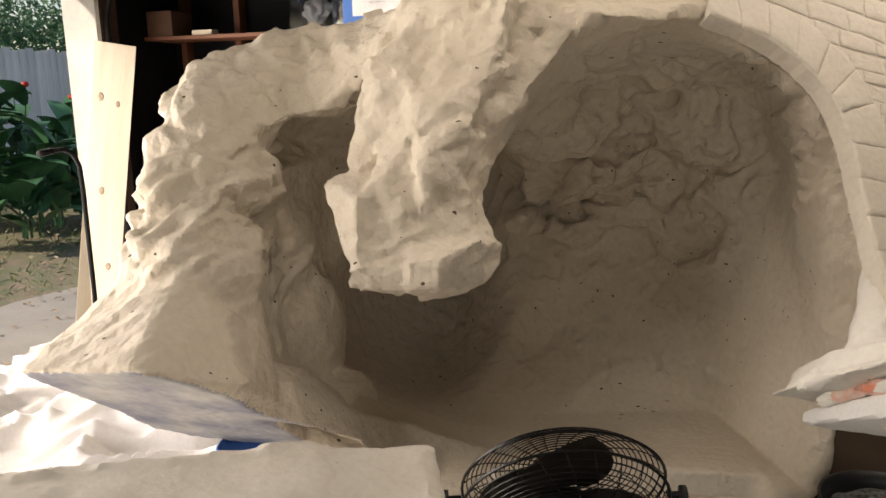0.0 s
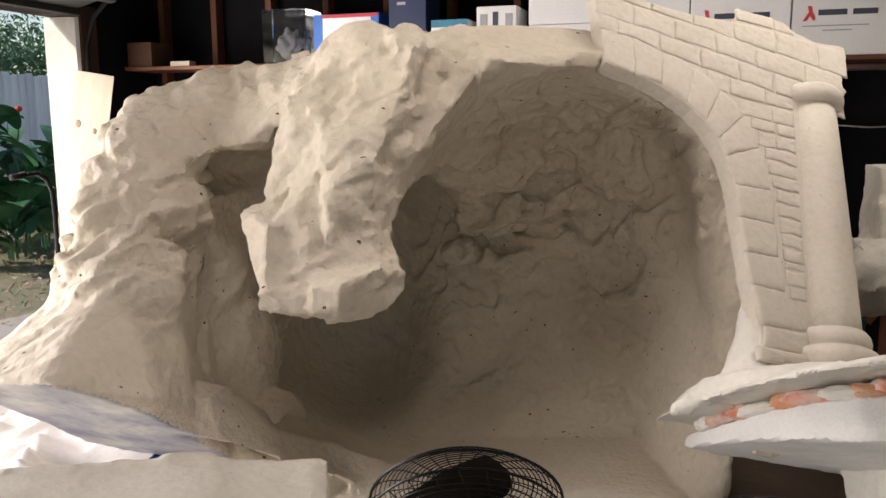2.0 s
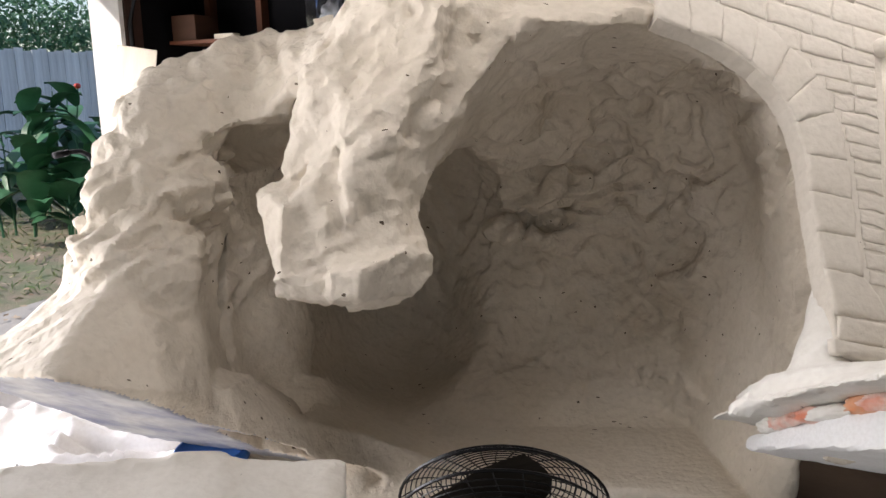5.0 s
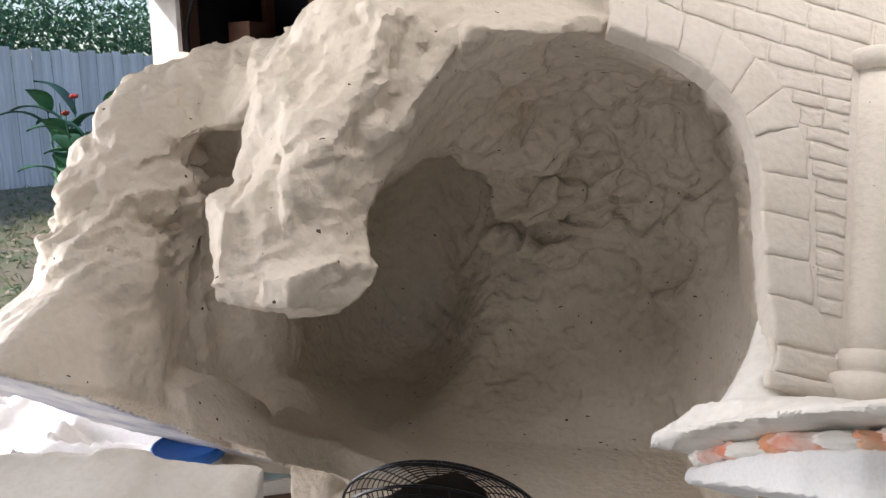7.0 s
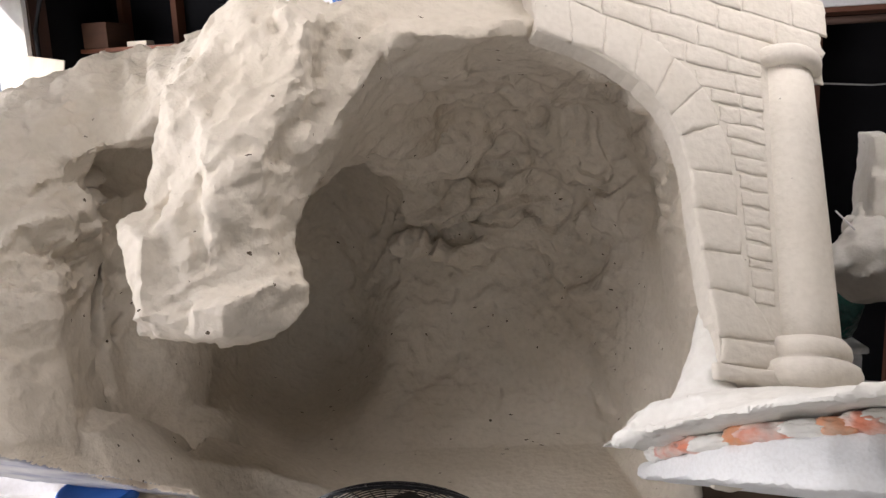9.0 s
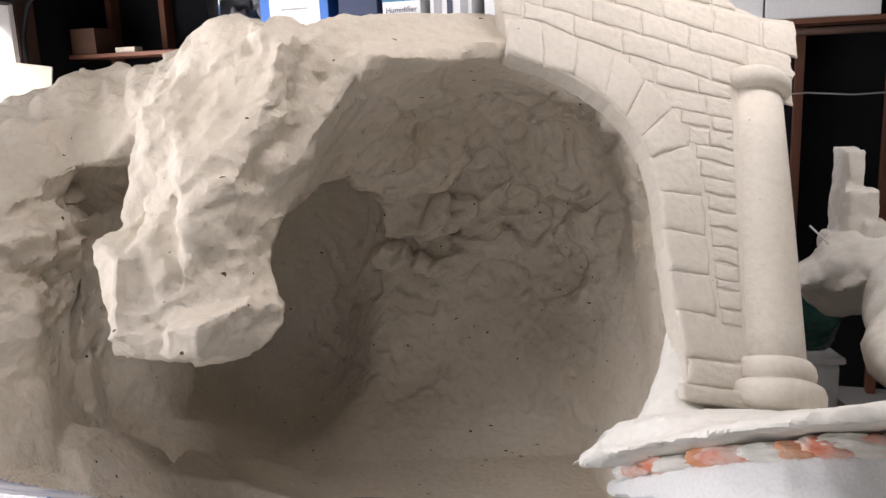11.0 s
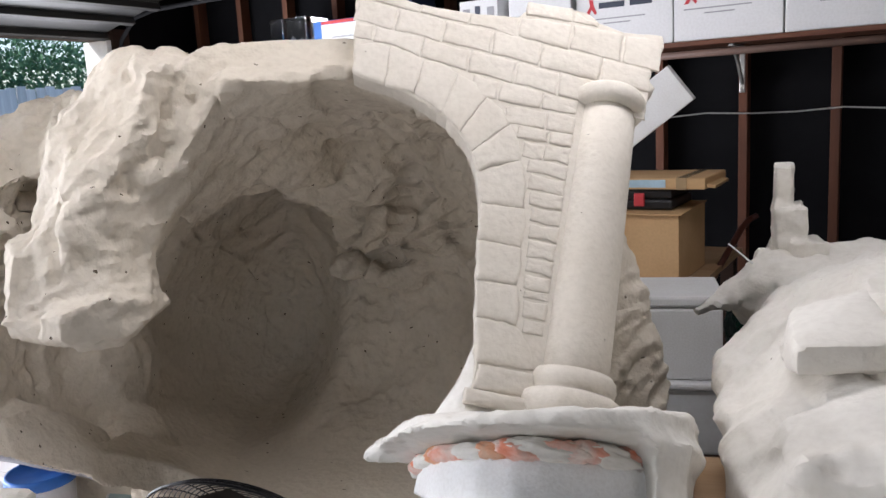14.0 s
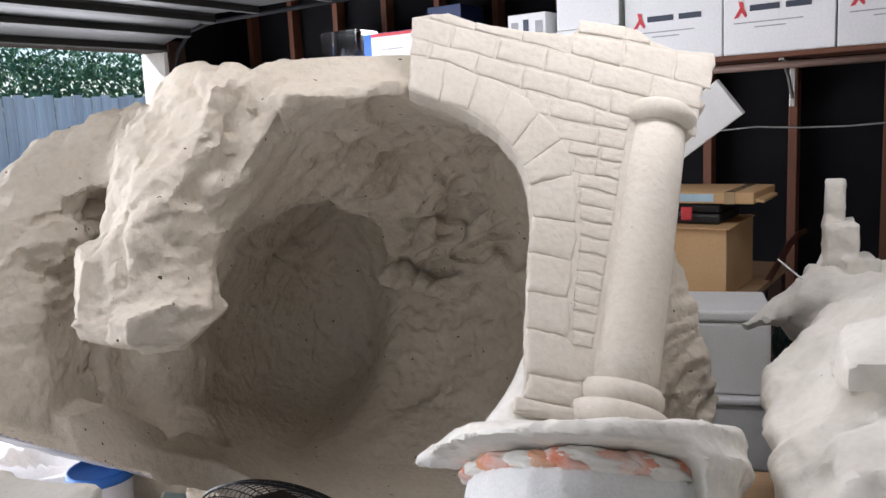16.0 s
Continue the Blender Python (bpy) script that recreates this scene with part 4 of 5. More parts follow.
# castle front: backing plate with the arch
ARCH = [(0.0, 0.0), (-0.024, 0.166), (-0.04, 0.28), (-0.05, 0.374), (-0.066, 0.43), (-0.087, 0.48), (-0.118, 0.522), (-0.158, 0.558), (-0.215, 0.588), (-0.278, 0.611), (-0.33, 0.622), (-0.392, 0.63)]
TOP = [(-0.43, 0.834), (-0.392, 0.852), (-0.347, 0.866), (-0.275, 0.852), (-0.155, 0.854), (-0.042, 0.866), (-0.029, 0.886), (0.037, 0.918), (0.116, 0.914), (0.151, 0.891), (0.211, 0.876), (0.302, 0.888), (0.31, 0.856), (0.292, 0.8), (0.276, 0.765), (0.298, 0.739), (0.275, 0.7)]
outline = ARCH + TOP + [(0.2, 0.68), (0.2, -0.06), (0.0, -0.06)]


def worn(pts, step, jit):
    """The outline with short, slightly broken steps."""
    rr, out = random.Random(5), []
    for a, b_ in zip(pts, pts[1:] + pts[:1]):
        k = max(1, int(math.dist(a, b_) / step))
        for i in range(k):
            q = i / k
            out.append((a[0] + (b_[0] - a[0]) * q + rr.uniform(-jit, jit), a[1] + (b_[1] - a[1]) * q + rr.uniform(-jit, jit)))
    return out


wall = mesh_obj("castle_wall", prism(worn(outline, 0.016, 0.0017), 0.0, 0.05, 0.003), M_CASTLE, cave, "carved stone-block wall with an arch")
wall.matrix_world = S


def stone(pts, proud, name="stone"):
    """One carved block on the wall face, with a wavering outline and an uneven face."""
    cx, cz = sum(p[0] for p in pts) / len(pts), sum(p[1] for p in pts) / len(pts)
    low = min(max(p[0] for p in pts) - min(p[0] for p in pts), max(p[1] for p in pts) - min(p[1] for p in pts))
    worn_by = min(1.0, low / 0.07)
    fine = []
    for a, c in zip(pts, pts[1:] + pts[:1]):
        for k in range(3):
            q, jit = k / 3, (0.0022 if k else 0.0012) * worn_by
            fine.append((a[0] + (c[0] - a[0]) * q + random.uniform(-jit, jit), a[1] + (c[1] - a[1]) * q + random.uniform(-jit, jit)))
    pr = 0.78 * proud * random.uniform(0.6, 1.25)
    tilt_x, tilt_z = random.uniform(-0.03, 0.03), random.uniform(-0.03, 0.03)
    b = bmesh.new()
    rings = []
    for inset, depth in ((-0.0004, -0.004), (0.0008, 0.35), (0.0050, 0.80), (0.015, 1.05)):
        ring = []
        for x, z in fine:
            dx, dz = x - cx, z - cz
            k = max(0.25, 1 - inset * worn_by * random.uniform(0.8, 1.3) / max(math.hypot(dx, dz), 0.004))
            y = 0.004 if depth < 0 else -pr * depth + (tilt_x * dx + tilt_z * dz if depth > 0.5 else 0) + (random.uniform(-0.0011, 0.0011) if depth > 0.5 else 0)
            ring.append(b.verts.new((cx + dx * k, y, cz + dz * k)))
        rings.append(ring)
    n = len(fine)
    for a, c in zip(rings, rings[1:]):
        for i in range(n):
            b.faces.new((a[i], a[(i + 1) % n], c[(i + 1) % n], c[i]))
    hub = b.verts.new((cx, -pr - random.uniform(-0.001, 0.0015), cz))
    for i in range(n):
        b.faces.new((rings[-1][i], rings[-1][(i + 1) % n], hub))
    bmesh.ops.recalc_face_normals(b, faces=b.faces[:])
    return part(name, b, M_CASTLE, wall, "", True)


def quad(x0, x1, z0, z1, j=0.005):
    r = lambda: random.uniform(-j, j)
    xm, zm = (x0 + x1) / 2, (z0 + z1) / 2
    return [(x0 + r(), z0 + r()), (xm, z0 + r()), (x1 + r(), z0 + r()), (x1 + r(), zm), (x1 + r(), z1 + r()), (xm, z1 + r()), (x0 + r(), z1 + r()), (x0 + r(), zm)]


# arch stones
inner = [(-0.392, 0.632), (-0.313, 0.616), (-0.243, 0.606), (-0.173, 0.572), (-0.123, 0.53), (-0.089, 0.488), (-0.069, 0.445), (-0.048, 0.37), (-0.042, 0.285), (-0.028, 0.195), (-0.016, 0.116), (0.002, 0.022)]
outer = [(-0.402, 0.712), (-0.323, 0.722), (-0.239, 0.702), (-0.154, 0.681), (-0.08, 0.634), (-0.017, 0.573), (0.022, 0.489), (0.046, 0.375), (0.052, 0.285), (0.057, 0.199), (0.068, 0.115), (0.12, 0.03)]
for (a, b2), (c, d2) in zip(zip(inner, outer), list(zip(inner, outer))[1:]):
    mid_o = ((b2[0] + d2[0]) / 2 + 0.007, (b2[1] + d2[1]) / 2 + 0.006)
    mid_i = ((a[0] + c[0]) / 2, (a[1] + c[1]) / 2)
    stone([a, mid_i, c, ((c[0] + d2[0]) / 2, (c[1] + d2[1]) / 2), d2, mid_o, b2, ((a[0] + b2[0]) / 2, (a[1] + b2[1]) / 2)], 0.0048)


def course(xs, low, high, proud=0.0047):
    for x0, x1 in zip(xs, xs[1:]):
        r = lambda k=0.003: random.uniform(-k, k)
        xm = (x0 + x1) / 2
        stone([(x0 + 0.002, low(x0) + r()), (xm, low(xm) + r()), (x1 - 0.002, low(x1) + r()), (x1 - 0.002 + r(), (low(x1) + high(x1)) / 2), (x1 - 0.002, high(x1) - 0.004 + r()), (xm, high(xm) - 0.004 + r()), (x0 + 0.002, high(x0) - 0.004 + r()), (x0 + 0.002 + r(), (low(x0) + high(x0)) / 2)], proud)


line_ab, line_bc, line_cd = (lambda x: 0.808 - 0.08 * x), (lambda x: 0.742 - 0.08 * x), (lambda x: 0.678 - 0.1 * x)
top_line = lambda x: float(np.interp(x, [t[0] for t in TOP[:12]], [min(t[1], 0.872) for t in TOP[:12]])) + 0.001
course([-0.39, -0.275, -0.155, -0.036, 0.087, 0.212, 0.305], line_ab, top_line)
course([-0.028, 0.085, 0.15], lambda x: 0.876, lambda x: 0.918 if x < 0.1 else 0.895)
course([-0.426, -0.325, -0.21, -0.091, 0.024, 0.168, 0.288], line_bc, line_ab)
course([-0.415, -0.368, -0.25, -0.136, -0.026, 0.076, 0.285], lambda x: max(line_cd(x), 0.727 if x < -0.3 else 0.0, 0.708 if x < -0.2 else 0.0), line_bc)
course([-0.122, -0.055, 0.046, 0.128], lambda x: max(0.628, 0.665 if x < -0.1 else 0.0), line_cd)
levels = [0.626, 0.578, 0.543, 0.5, 0.463, 0.424, 0.387, 0.347, 0.31, 0.268, 0.232, 0.195, 0.176, 0.135, 0.104, 0.032]
for zh, zl in zip(levels, levels[1:]):
    xa = float(np.interp((zh + zl) / 2, [o[1] for o in outer[::-1]], [o[0] for o in outer[::-1]])) + 0.012
    if 0.128 - xa > 0.025:
        cutat = [] if 0.128 - xa < 0.1 else [xa + (0.128 - xa) * random.uniform(0.45, 0.75)]
        course([xa] + cutat + [0.128], lambda x: zl, lambda x: zh, 0.004)
for z0, z1, pr, xl in ((-0.030, 0.02, 0.009, 0.006), (-0.062, -0.031, 0.02, -0.012)):
    stone(quad(xl, 0.135, z0, z1, 0.002), pr, "plinth_stone")

# column
CX = 0.2
col = mesh_obj("column", lathe([(0.075, -0.02), (0.074, 0.1), (0.072, 0.3), (0.069, 0.5), (0.066, 0.665)], 40), M_CASTLE, cave, "smooth round plaster column", True)
col.matrix_world = S @ pose(CX, 0.035, 0)
b = lathe([(0.064, 0.66), (0.078, 0.664), (0.085, 0.674), (0.0875, 0.685), (0.086, 0.698), (0.078, 0.709), (0.05, 0.713)], 40)
part("capital", b, M_CASTLE, col, "", True)
b = lathe([(0.07, 0.044), (0.083, 0.041), (0.090, 0.031), (0.092, 0.016), (0.088, 0.003), (0.084, -0.001), (0.094, -0.005), (0.103, -0.011), (0.107, -0.024), (0.105, -0.04), (0.098, -0.056), (0.05, -0.064)], 40)
part("base_ring", b, M_CASTLE, col, "", True)

# ledge: a flared slab with a curved front, sculpted in the castle's axes
led = Clay((-0.32, -0.5, -0.62), (0.62, 0.4, 0.36), 0.006)
led.egg((0.135, 0.06, -0.14), (0.295, 0.435, 1.5), 0.015, p=2.3)
led.slice_off((0, 0, -0.137), (-0.236, 0.0, 1), 0.02)
led.slice_off((0, 0, -0.158), (0.13, 0, -1), 0.004)
led.egg((0.15, 0.06, -0.13), (0.27, 0.29, 0.050), 0.03, p=2.2)
led.chain([((0.0, 0.0, -0.135), 0.035), ((-0.09, 0.04, -0.162), 0.018), ((-0.172, 0.065, -0.188), 0.008)], 0.04)
led.slice_off((0, 0, -0.176), (0.13, 0, -1), 0.006)
led.chain([((0.045, 0.055, 0.2), 0.03), ((0.035, 0.055, 0.05), 0.04), ((0.0, 0.055, -0.08), 0.055)], 0.03)
SKIRT = ((0.285, -0.335), (0.34, -0.30), (0.385, -0.20), (0.405, -0.06), (0.41, 0.15), (0.29, 0.15))
led.hull([(x, y, -0.18 + 0.15 * x) for x, y in SKIRT] + [(x + 0.03, y - 0.02, -0.56) for x, y in SKIRT], 0.05)
led.slice_off((0, 0.24, 0), (0, 1, 0), 0.02)
V, F = led.skin()
V = chisel(V, F, lambda p, n: 0.005 * noise.noise(p * 9) + 0.002 * noise.noise(p * 22) + 0.0012 * noise.noise(p * 50) + 0.010 * min(0.0, noise.noise(p * 11) + 0.15) + 0.007 * min(0.0, noise.noise(p * 28) + 0.2) + (0.007 * (0.4 - 2 * abs(noise.noise(p * 13))) if p.z < -0.2 else 0.0))
V = facets(V, F, 0.035, 0.55, 6, V[:, 2] < -0.02)
o = np_obj("ledge", V, F, M_WHITE, cave, "white plaster ledge with a chipped lip, running down into a rough skirt", crisp=28)
o.matrix_world = S
blk = Clay((-0.3, -0.5, -0.5), (0.6, 0.4, -0.1), 0.01)
blk.egg((0.165, 0.08, -0.27), (0.238, 0.385, 3.0), 0.02, p=2.3)
blk.slice_off((0, 0, -0.192), (-0.12, 0, 1), 0.01)
blk.slice_off((0, -0.3, -0.28), (0, 0.1, -1), 0.006)
blk.slice_off((0, 0.24, 0), (0, 1, 0), 0.02)
V, F = blk.skin()
V = chisel(V, F, lambda p, n: 0.003 * noise.noise(p * 30) + 0.003 * noise.noise(p * 9))
o = np_obj("foam_drum", V, F, M_FOAM, cave, "raw white foam drum under the ledge")
o.matrix_world = S
# bead of expanding foam in the joint
rnd = random.Random(4)
for i in range(17):
    a = radians(176 + i * 9.2 + rnd.uniform(-2, 2))
    rr = rnd.uniform(0.019, 0.026)
    bx, by = 0.165 + 0.238 * math.cos(a), 0.08 + 0.384 * math.sin(a)
    b = bmesh.new()
    bmesh.ops.create_icosphere(b, subdivisions=4, radius=1)
    off = Vector((i * 3.1, 0, 0))
    for v in b.verts:
        v.co *= 1 + 0.28 * noise.noise(v.co * 1.7 + off) + 0.2 * abs(noise.noise(v.co * 3.5 + off)) + 0.12 * noise.noise(v.co * 9 + off) + 0.05 * noise.noise(v.co * 20 + off)
    b.transform(pose(bx, by, -0.183 + 0.125 * bx + rnd.uniform(-0.003, 0.003), 0, 0, math.degrees(a) + 90) @ Matrix.Diagonal((rr * rnd.uniform(1.5, 2.7), rr * 0.85, rr * 0.72, 1)))
    o = part("foam_bead", b, M_SEAM2 if i in (4, 7) else M_WHITE if i % 3 == 0 else M_SEAM, cave, "orange stained foam" if i in (4, 7) else "", True)
    o.matrix_world = S


# ---- table, cloth and the things in front ----
tb = thing("work_table", "low plywood work table under the sculpture", "table")
TT = 0.388
part("tabletop", box(-1.85, 1.9, 2.07, 3.25, TT - 0.025, TT, 0.003), M_SHADETOP, tb)
part("edge_strip", box(-1.85, 0.9, 2.045, 2.068, TT - 0.05, TT + 0.004, 0.003), M_PINE, tb, "pale wooden front edge")
part("edge_strip", box(-1.85, 0.9, 2.05, 2.069, TT - 0.12, TT - 0.056, 0.003), M_PINE, tb)
for x in (-1.75, 1.8):
    for y in (2.2, 3.15):
        part("leg", box(x - 0.04, x + 0.04, y - 0.04, y + 0.04, 0, TT - 0.026, 0.004), M_PINE, tb)
st = thing("side_table", "brown topped side table carrying the white sculpture", "table")
part("tabletop", box(1.27, 2.7, 0.9, 1.72, 0.835, 0.862, 0.004), M_TABLE, st)
for x in (1.4, 2.6):
    for y in (1.0, 1.64):
        part("leg", box(x - 0.03, x + 0.03, y - 0.03, y + 0.03, 0, 0.834, 0.003), M_DARKWOOD, st)

fb = Clay((-1.0, 0.9, 0.35), (0.05, 1.75, 0.95), 0.01)
fb.block((-0.55, 1.2, 0.62), (0.34, 0.22, 0.22), 0.03, turn=pose(0, 0, 0, 6, 4, 18), edge=0.02)
fb.block((-0.2, 1.36, 0.58), (0.17, 0.16, 0.235), 0.03, turn=pose(0, 0, 0, 8, 3, 6), edge=0.02)
V, F = fb.skin()
V = chisel(V, F, lambda p, n: 0.010 * noise.noise(p * 4) + 0.004 * noise.noise(p * 13) + 0.0015 * noise.noise(p * 40))
V = facets(V, F, 0.07, 0.6, 4)
o = np_obj("foam_rock_block", V, F, M_MOUND)
tagged(o, "cream coated foam rock block in front of the cave", "foam block")

# cloth on the table
b = bmesh.new()
bmesh.ops.create_grid(b, x_segments=110, y_segments=80, size=0.5)
for v in b.verts:
    p = Vector((v.co.x * 1.2, v.co.y * 1.1, 0))
    w = p + 0.25 * noise.noise_vector(p * 2.0)
    long = Vector((w.x * 2.2 + w.y * 1.1, w.y * 5.5 - w.x * 2.0, 0))
    fold = 0.35 - abs(noise.noise(long)) + 0.35 * (0.3 - abs(noise.noise(long * 2.7)))
    v.co = Vector((p.x, p.y, 0.03 + 0.22 * max(0.0, fold)))
o = mesh_obj("drop_cloth", b, M_CLOTH, None, "", True)
o.matrix_world = pose(-1.22, 2.66, TT - 0.012, 0, 0, -8)
tagged(o, "crumpled white drop cloth on the table", "drop cloth")


def fan():
    f = thing("floor_fan", "black wire-caged floor fan tilted upward", "fan", pose(0.27, 1.78, 0.55, -57, 0, 0))
    R, D = 0.245, 0.085
    for k in range(17):
        q = k / 16
        for sgn in (1, -1):
            r = 0.055 + (R - 0.055) * q
            zz = sgn * (D * math.sqrt(max(0, 1 - (q * 0.96) ** 2.4)))
            part("cage_ring", tube([(r * math.cos(a), r * math.sin(a), zz) for a in [2 * math.pi * i / 48 for i in range(48)]], 0.0016 if k < 16 else 0.004, 5, closed=True), M_BLACK, f)
    for k in range(24):
        a = 2 * math.pi * k / 24
        for sgn in (1, -1):
            pts = []
            for i in range(9):
                q = i / 8
                r = 0.05 + (R - 0.05) * q
                aa = a + 0.35 * q * sgn
                pts.append((r * math.cos(aa), r * math.sin(aa), sgn * (D * math.sqrt(max(0, 1 - (q * 0.96) ** 2.4)) + 0.001)))
            part("cage_spoke", tube(pts, 0.0016, 5), M_BLACK, f)
    part("hub_cap", lathe([(0.02, D + 0.012), (0.056, D + 0.008), (0.058, D - 0.004), (0.05, D - 0.01)], 28), M_BLACKP, f, "", True)
    part("motor", lathe([(0.03, -D - 0.09), (0.055, -D - 0.08), (0.07, -D), (0.07, -0.02), (0.05, 0.0)], 28), M_BLACKP, f, "", True)
    for k in range(3):
        b = bmesh.new()
        rows = []
        for i in range(9):
            q = i / 8
            r = 0.04 + 0.175 * q
            w = 0.05 + 0.11 * math.sin(math.pi * min(1, q * 0.75 + 0.15))
            rows.append([b.verts.new((r * math.cos(s * w / max(r, 0.06)), r * math.sin(s * w / max(r, 0.06)), 0.035 * s + zz)) for s in (-1, -0.33, 0.33, 1) for zz in (0.0,)])
        for ra, rb in zip(rows, rows[1:]):
            for i in range(3):
                b.faces.new((ra[i], ra[i + 1], rb[i + 1], rb[i]))
        r = bmesh.ops.solidify(b, geom=b.faces[:], thickness=0.003)
        b.transform(pose(0, 0, 0, 0, 0, 120 * k + 20))
        part("blade", b, M_BLADEP, f, "", True)
    for s in (1, -1):
        part("pivot_knob", lathe([(0.008, 0.0), (0.008, 0.03), (0.022, 0.031), (0.022, 0.045), (0.006, 0.046)], 16, m=pose(s * (R + 0.002), 0, 0, 0, s * 90, 0)), M_BLACKP, f, "", True)
    inv = pose(0.27, 1.78, 0.55, -57, 0, 0).inverted()
    st = [inv @ Vector(p) for p in ((0.27 - R - 0.02, 1.78, 0.55), (0.27 - R - 0.02, 1.78, 0.2), (0.27 - R + 0.04, 1.78, 0.03), (0.27 + R - 0.04, 1.78, 0.03), (0.27 + R + 0.02, 1.78, 0.2), (0.27 + R + 0.02, 1.78, 0.55))]
    part("stand", tube(st, 0.011, 8), M_BLACK, f, "", True)
    for s in (1, -1):
        ft = [inv @ Vector(p) for p in ((0.27 + s * 0.18, 1.58, 0.014), (0.27 + s * 0.18, 1.78, 0.02), (0.27 + s * 0.18, 1.98, 0.014))]
        part("foot", tube(ft, 0.012, 8), M_BLACK, f, "", True)
    return f


fan()

# ---- second sculpture ----
rs = thing("castle_rock_sculpture", "white foam rock mound with a ruined tower", "sculpture")
c2 = Clay((1.3, 0.95, 0.84), (2.75, 2.75, 1.45), 0.0105)
c2.egg((2.0, 1.42, 0.94), (0.61, 0.45, 0.09), 0.03, p=4)
c2.egg((2.03, 1.82, 1.0), (0.60, 0.62, 0.22), 0.05)
c2.chain([((1.85, 2.35, 1.0), 0.13), ((1.62, 2.46, 1.06), 0.07), ((1.41, 2.42, 0.985), 0.012)], 0.05)
c2.egg((2.15, 2.2, 1.06), (0.48, 0.3, 0.13), 0.06)
c2.chain([((1.64, 2.50, 1.0), 0.12), ((1.67, 2.56, 1.12), 0.06)], 0.05)
c2.chain([((1.70, 2.55, 1.05), 0.09), ((1.95, 2.5, 1.09), 0.07)], 0.05)
c2.egg((1.9, 1.45, 1.02), (0.42, 0.35, 0.13), 0.05)
c2.hull([(1.479, 1.44, 1.174), (1.48, 1.44, 1.132), (1.64, 1.44, 1.188), (1.64, 1.44, 1.14), (1.513, 1.66, 1.185), (1.64, 1.66, 1.225), (1.5, 1.7, 1.08), (1.66, 1.7, 1.08)], 0.006)
c2.hull([(1.66, 1.52, 1.15), (1.9, 1.5, 1.17), (1.68, 1.9, 1.21), (1.95, 1.9, 1.24), (1.65, 1.5, 1.08), (1.95, 1.5, 1.08), (1.66, 1.95, 1.08), (1.95, 1.95, 1.08)], 0.01)
c2.egg((1.68, 1.31, 1.02), (0.27, 0.13, 0.085), 0.02, p=3.5)
c2.slice_off((1.6, 2.0, 0.864), (0, 0, -1), 0.006)
V, F = c2.skin()
slab = lambda p: 0.12 if 1.46 < p.x < 1.67 and 1.42 < p.y < 1.7 and p.z > 1.12 else 1.0
V = chisel(V, F, lambda p, n: slab(p) * (0.016 * noise.noise(p * 4) + 0.010 * noise.noise(p * 10) + 0.018 * (0.5 - 2.2 * abs(noise.noise(p * 3.2))) + 0.006 * (0.4 - 2.2 * abs(noise.noise(p * 12))) + 0.007 * strata(p, 7.0, 1.2)))
flat = (V[:, 0] > 1.46) & (V[:, 0] < 1.67) & (V[:, 1] > 1.42) & (V[:, 1] < 1.7) & (V[:, 2] > 1.12)
V = facets(V, F, 0.045, 0.7, 8, ~flat)
V = chisel(V, F, lambda p, n: 0.0015 * noise.noise(p * 40) + slab(p) * 0.005 * (0.5 - 2 * abs(noise.noise(p * 15))))
np_obj("rock_mound", V, F, M_MOUND, rs)
tw = Clay((1.45, 2.3, 0.98), (1.95, 2.7, 1.45), 0.007)
tw.block((1.652, 2.56, 1.20), (0.024, 0.075, 0.178), 0.006, turn=pose(0, 0, 0, 0, 1, -9), edge=0.005)
tw.block((1.672, 2.545, 1.13), (0.040, 0.085, 0.132), 0.006, turn=pose(0, 0, 0, 0, -2, -7), edge=0.006)
tw.block((1.70, 2.52, 1.07), (0.05, 0.07, 0.10), 0.01, turn=pose(0, 0, 0, 0, 4, 4), edge=0.008)
tw.block((1.61, 2.52, 1.05), (0.028, 0.05, 0.085), 0.012, turn=pose(0, 0, 0, 0, 4, 8), edge=0.01)
V, F = tw.skin()
V = chisel(V, F, lambda p, n: 0.006 * noise.noise(p * 14) + 0.004 * noise.noise(p * 33))
V = facets(V, F, 0.024, 0.7, 9)
np_obj("ruined_tower", V, F, M_MOUND, rs)

# ---- shelf with cartons ----
SZ = 1.826
sh = thing("wall_shelf", "long red-brown wall shelf on metal brackets", "shelf", G)
part("board", box(-1.52, 1.32, 4.27, 4.57, SZ - 0.022, SZ, 0.002), M_SHELF, sh)
part("board", box(-3.3, -1.524, 4.27, 4.57, SZ + 0.01, SZ + 0.032, 0.002), M_SHELF, sh)
part("rail", tube([(-0.6, 4.33, SZ - 0.055), (1.3, 4.33, SZ - 0.055)], 0.017, 12), M_RAIL, sh, "dusty brown hanging rail", True)
for u in (-1.25, -0.44, 0.365, 1.165):
    b = box(u - 0.012, u + 0.012, 4.548, 4.56, SZ - 0.24, SZ - 0.024, 0.002)
    box(u - 0.012, u + 0.012, 4.30, 4.55, SZ - 0.034, SZ - 0.024, 0.002, bm=b)
    tube([(u, 4.555, SZ - 0.2), (u, 4.45, SZ - 0.1), (u, 4.34, SZ - 0.04)], 0.009, 6, bm=b)
    part("bracket", b, M_METAL, sh, "pale metal bracket")


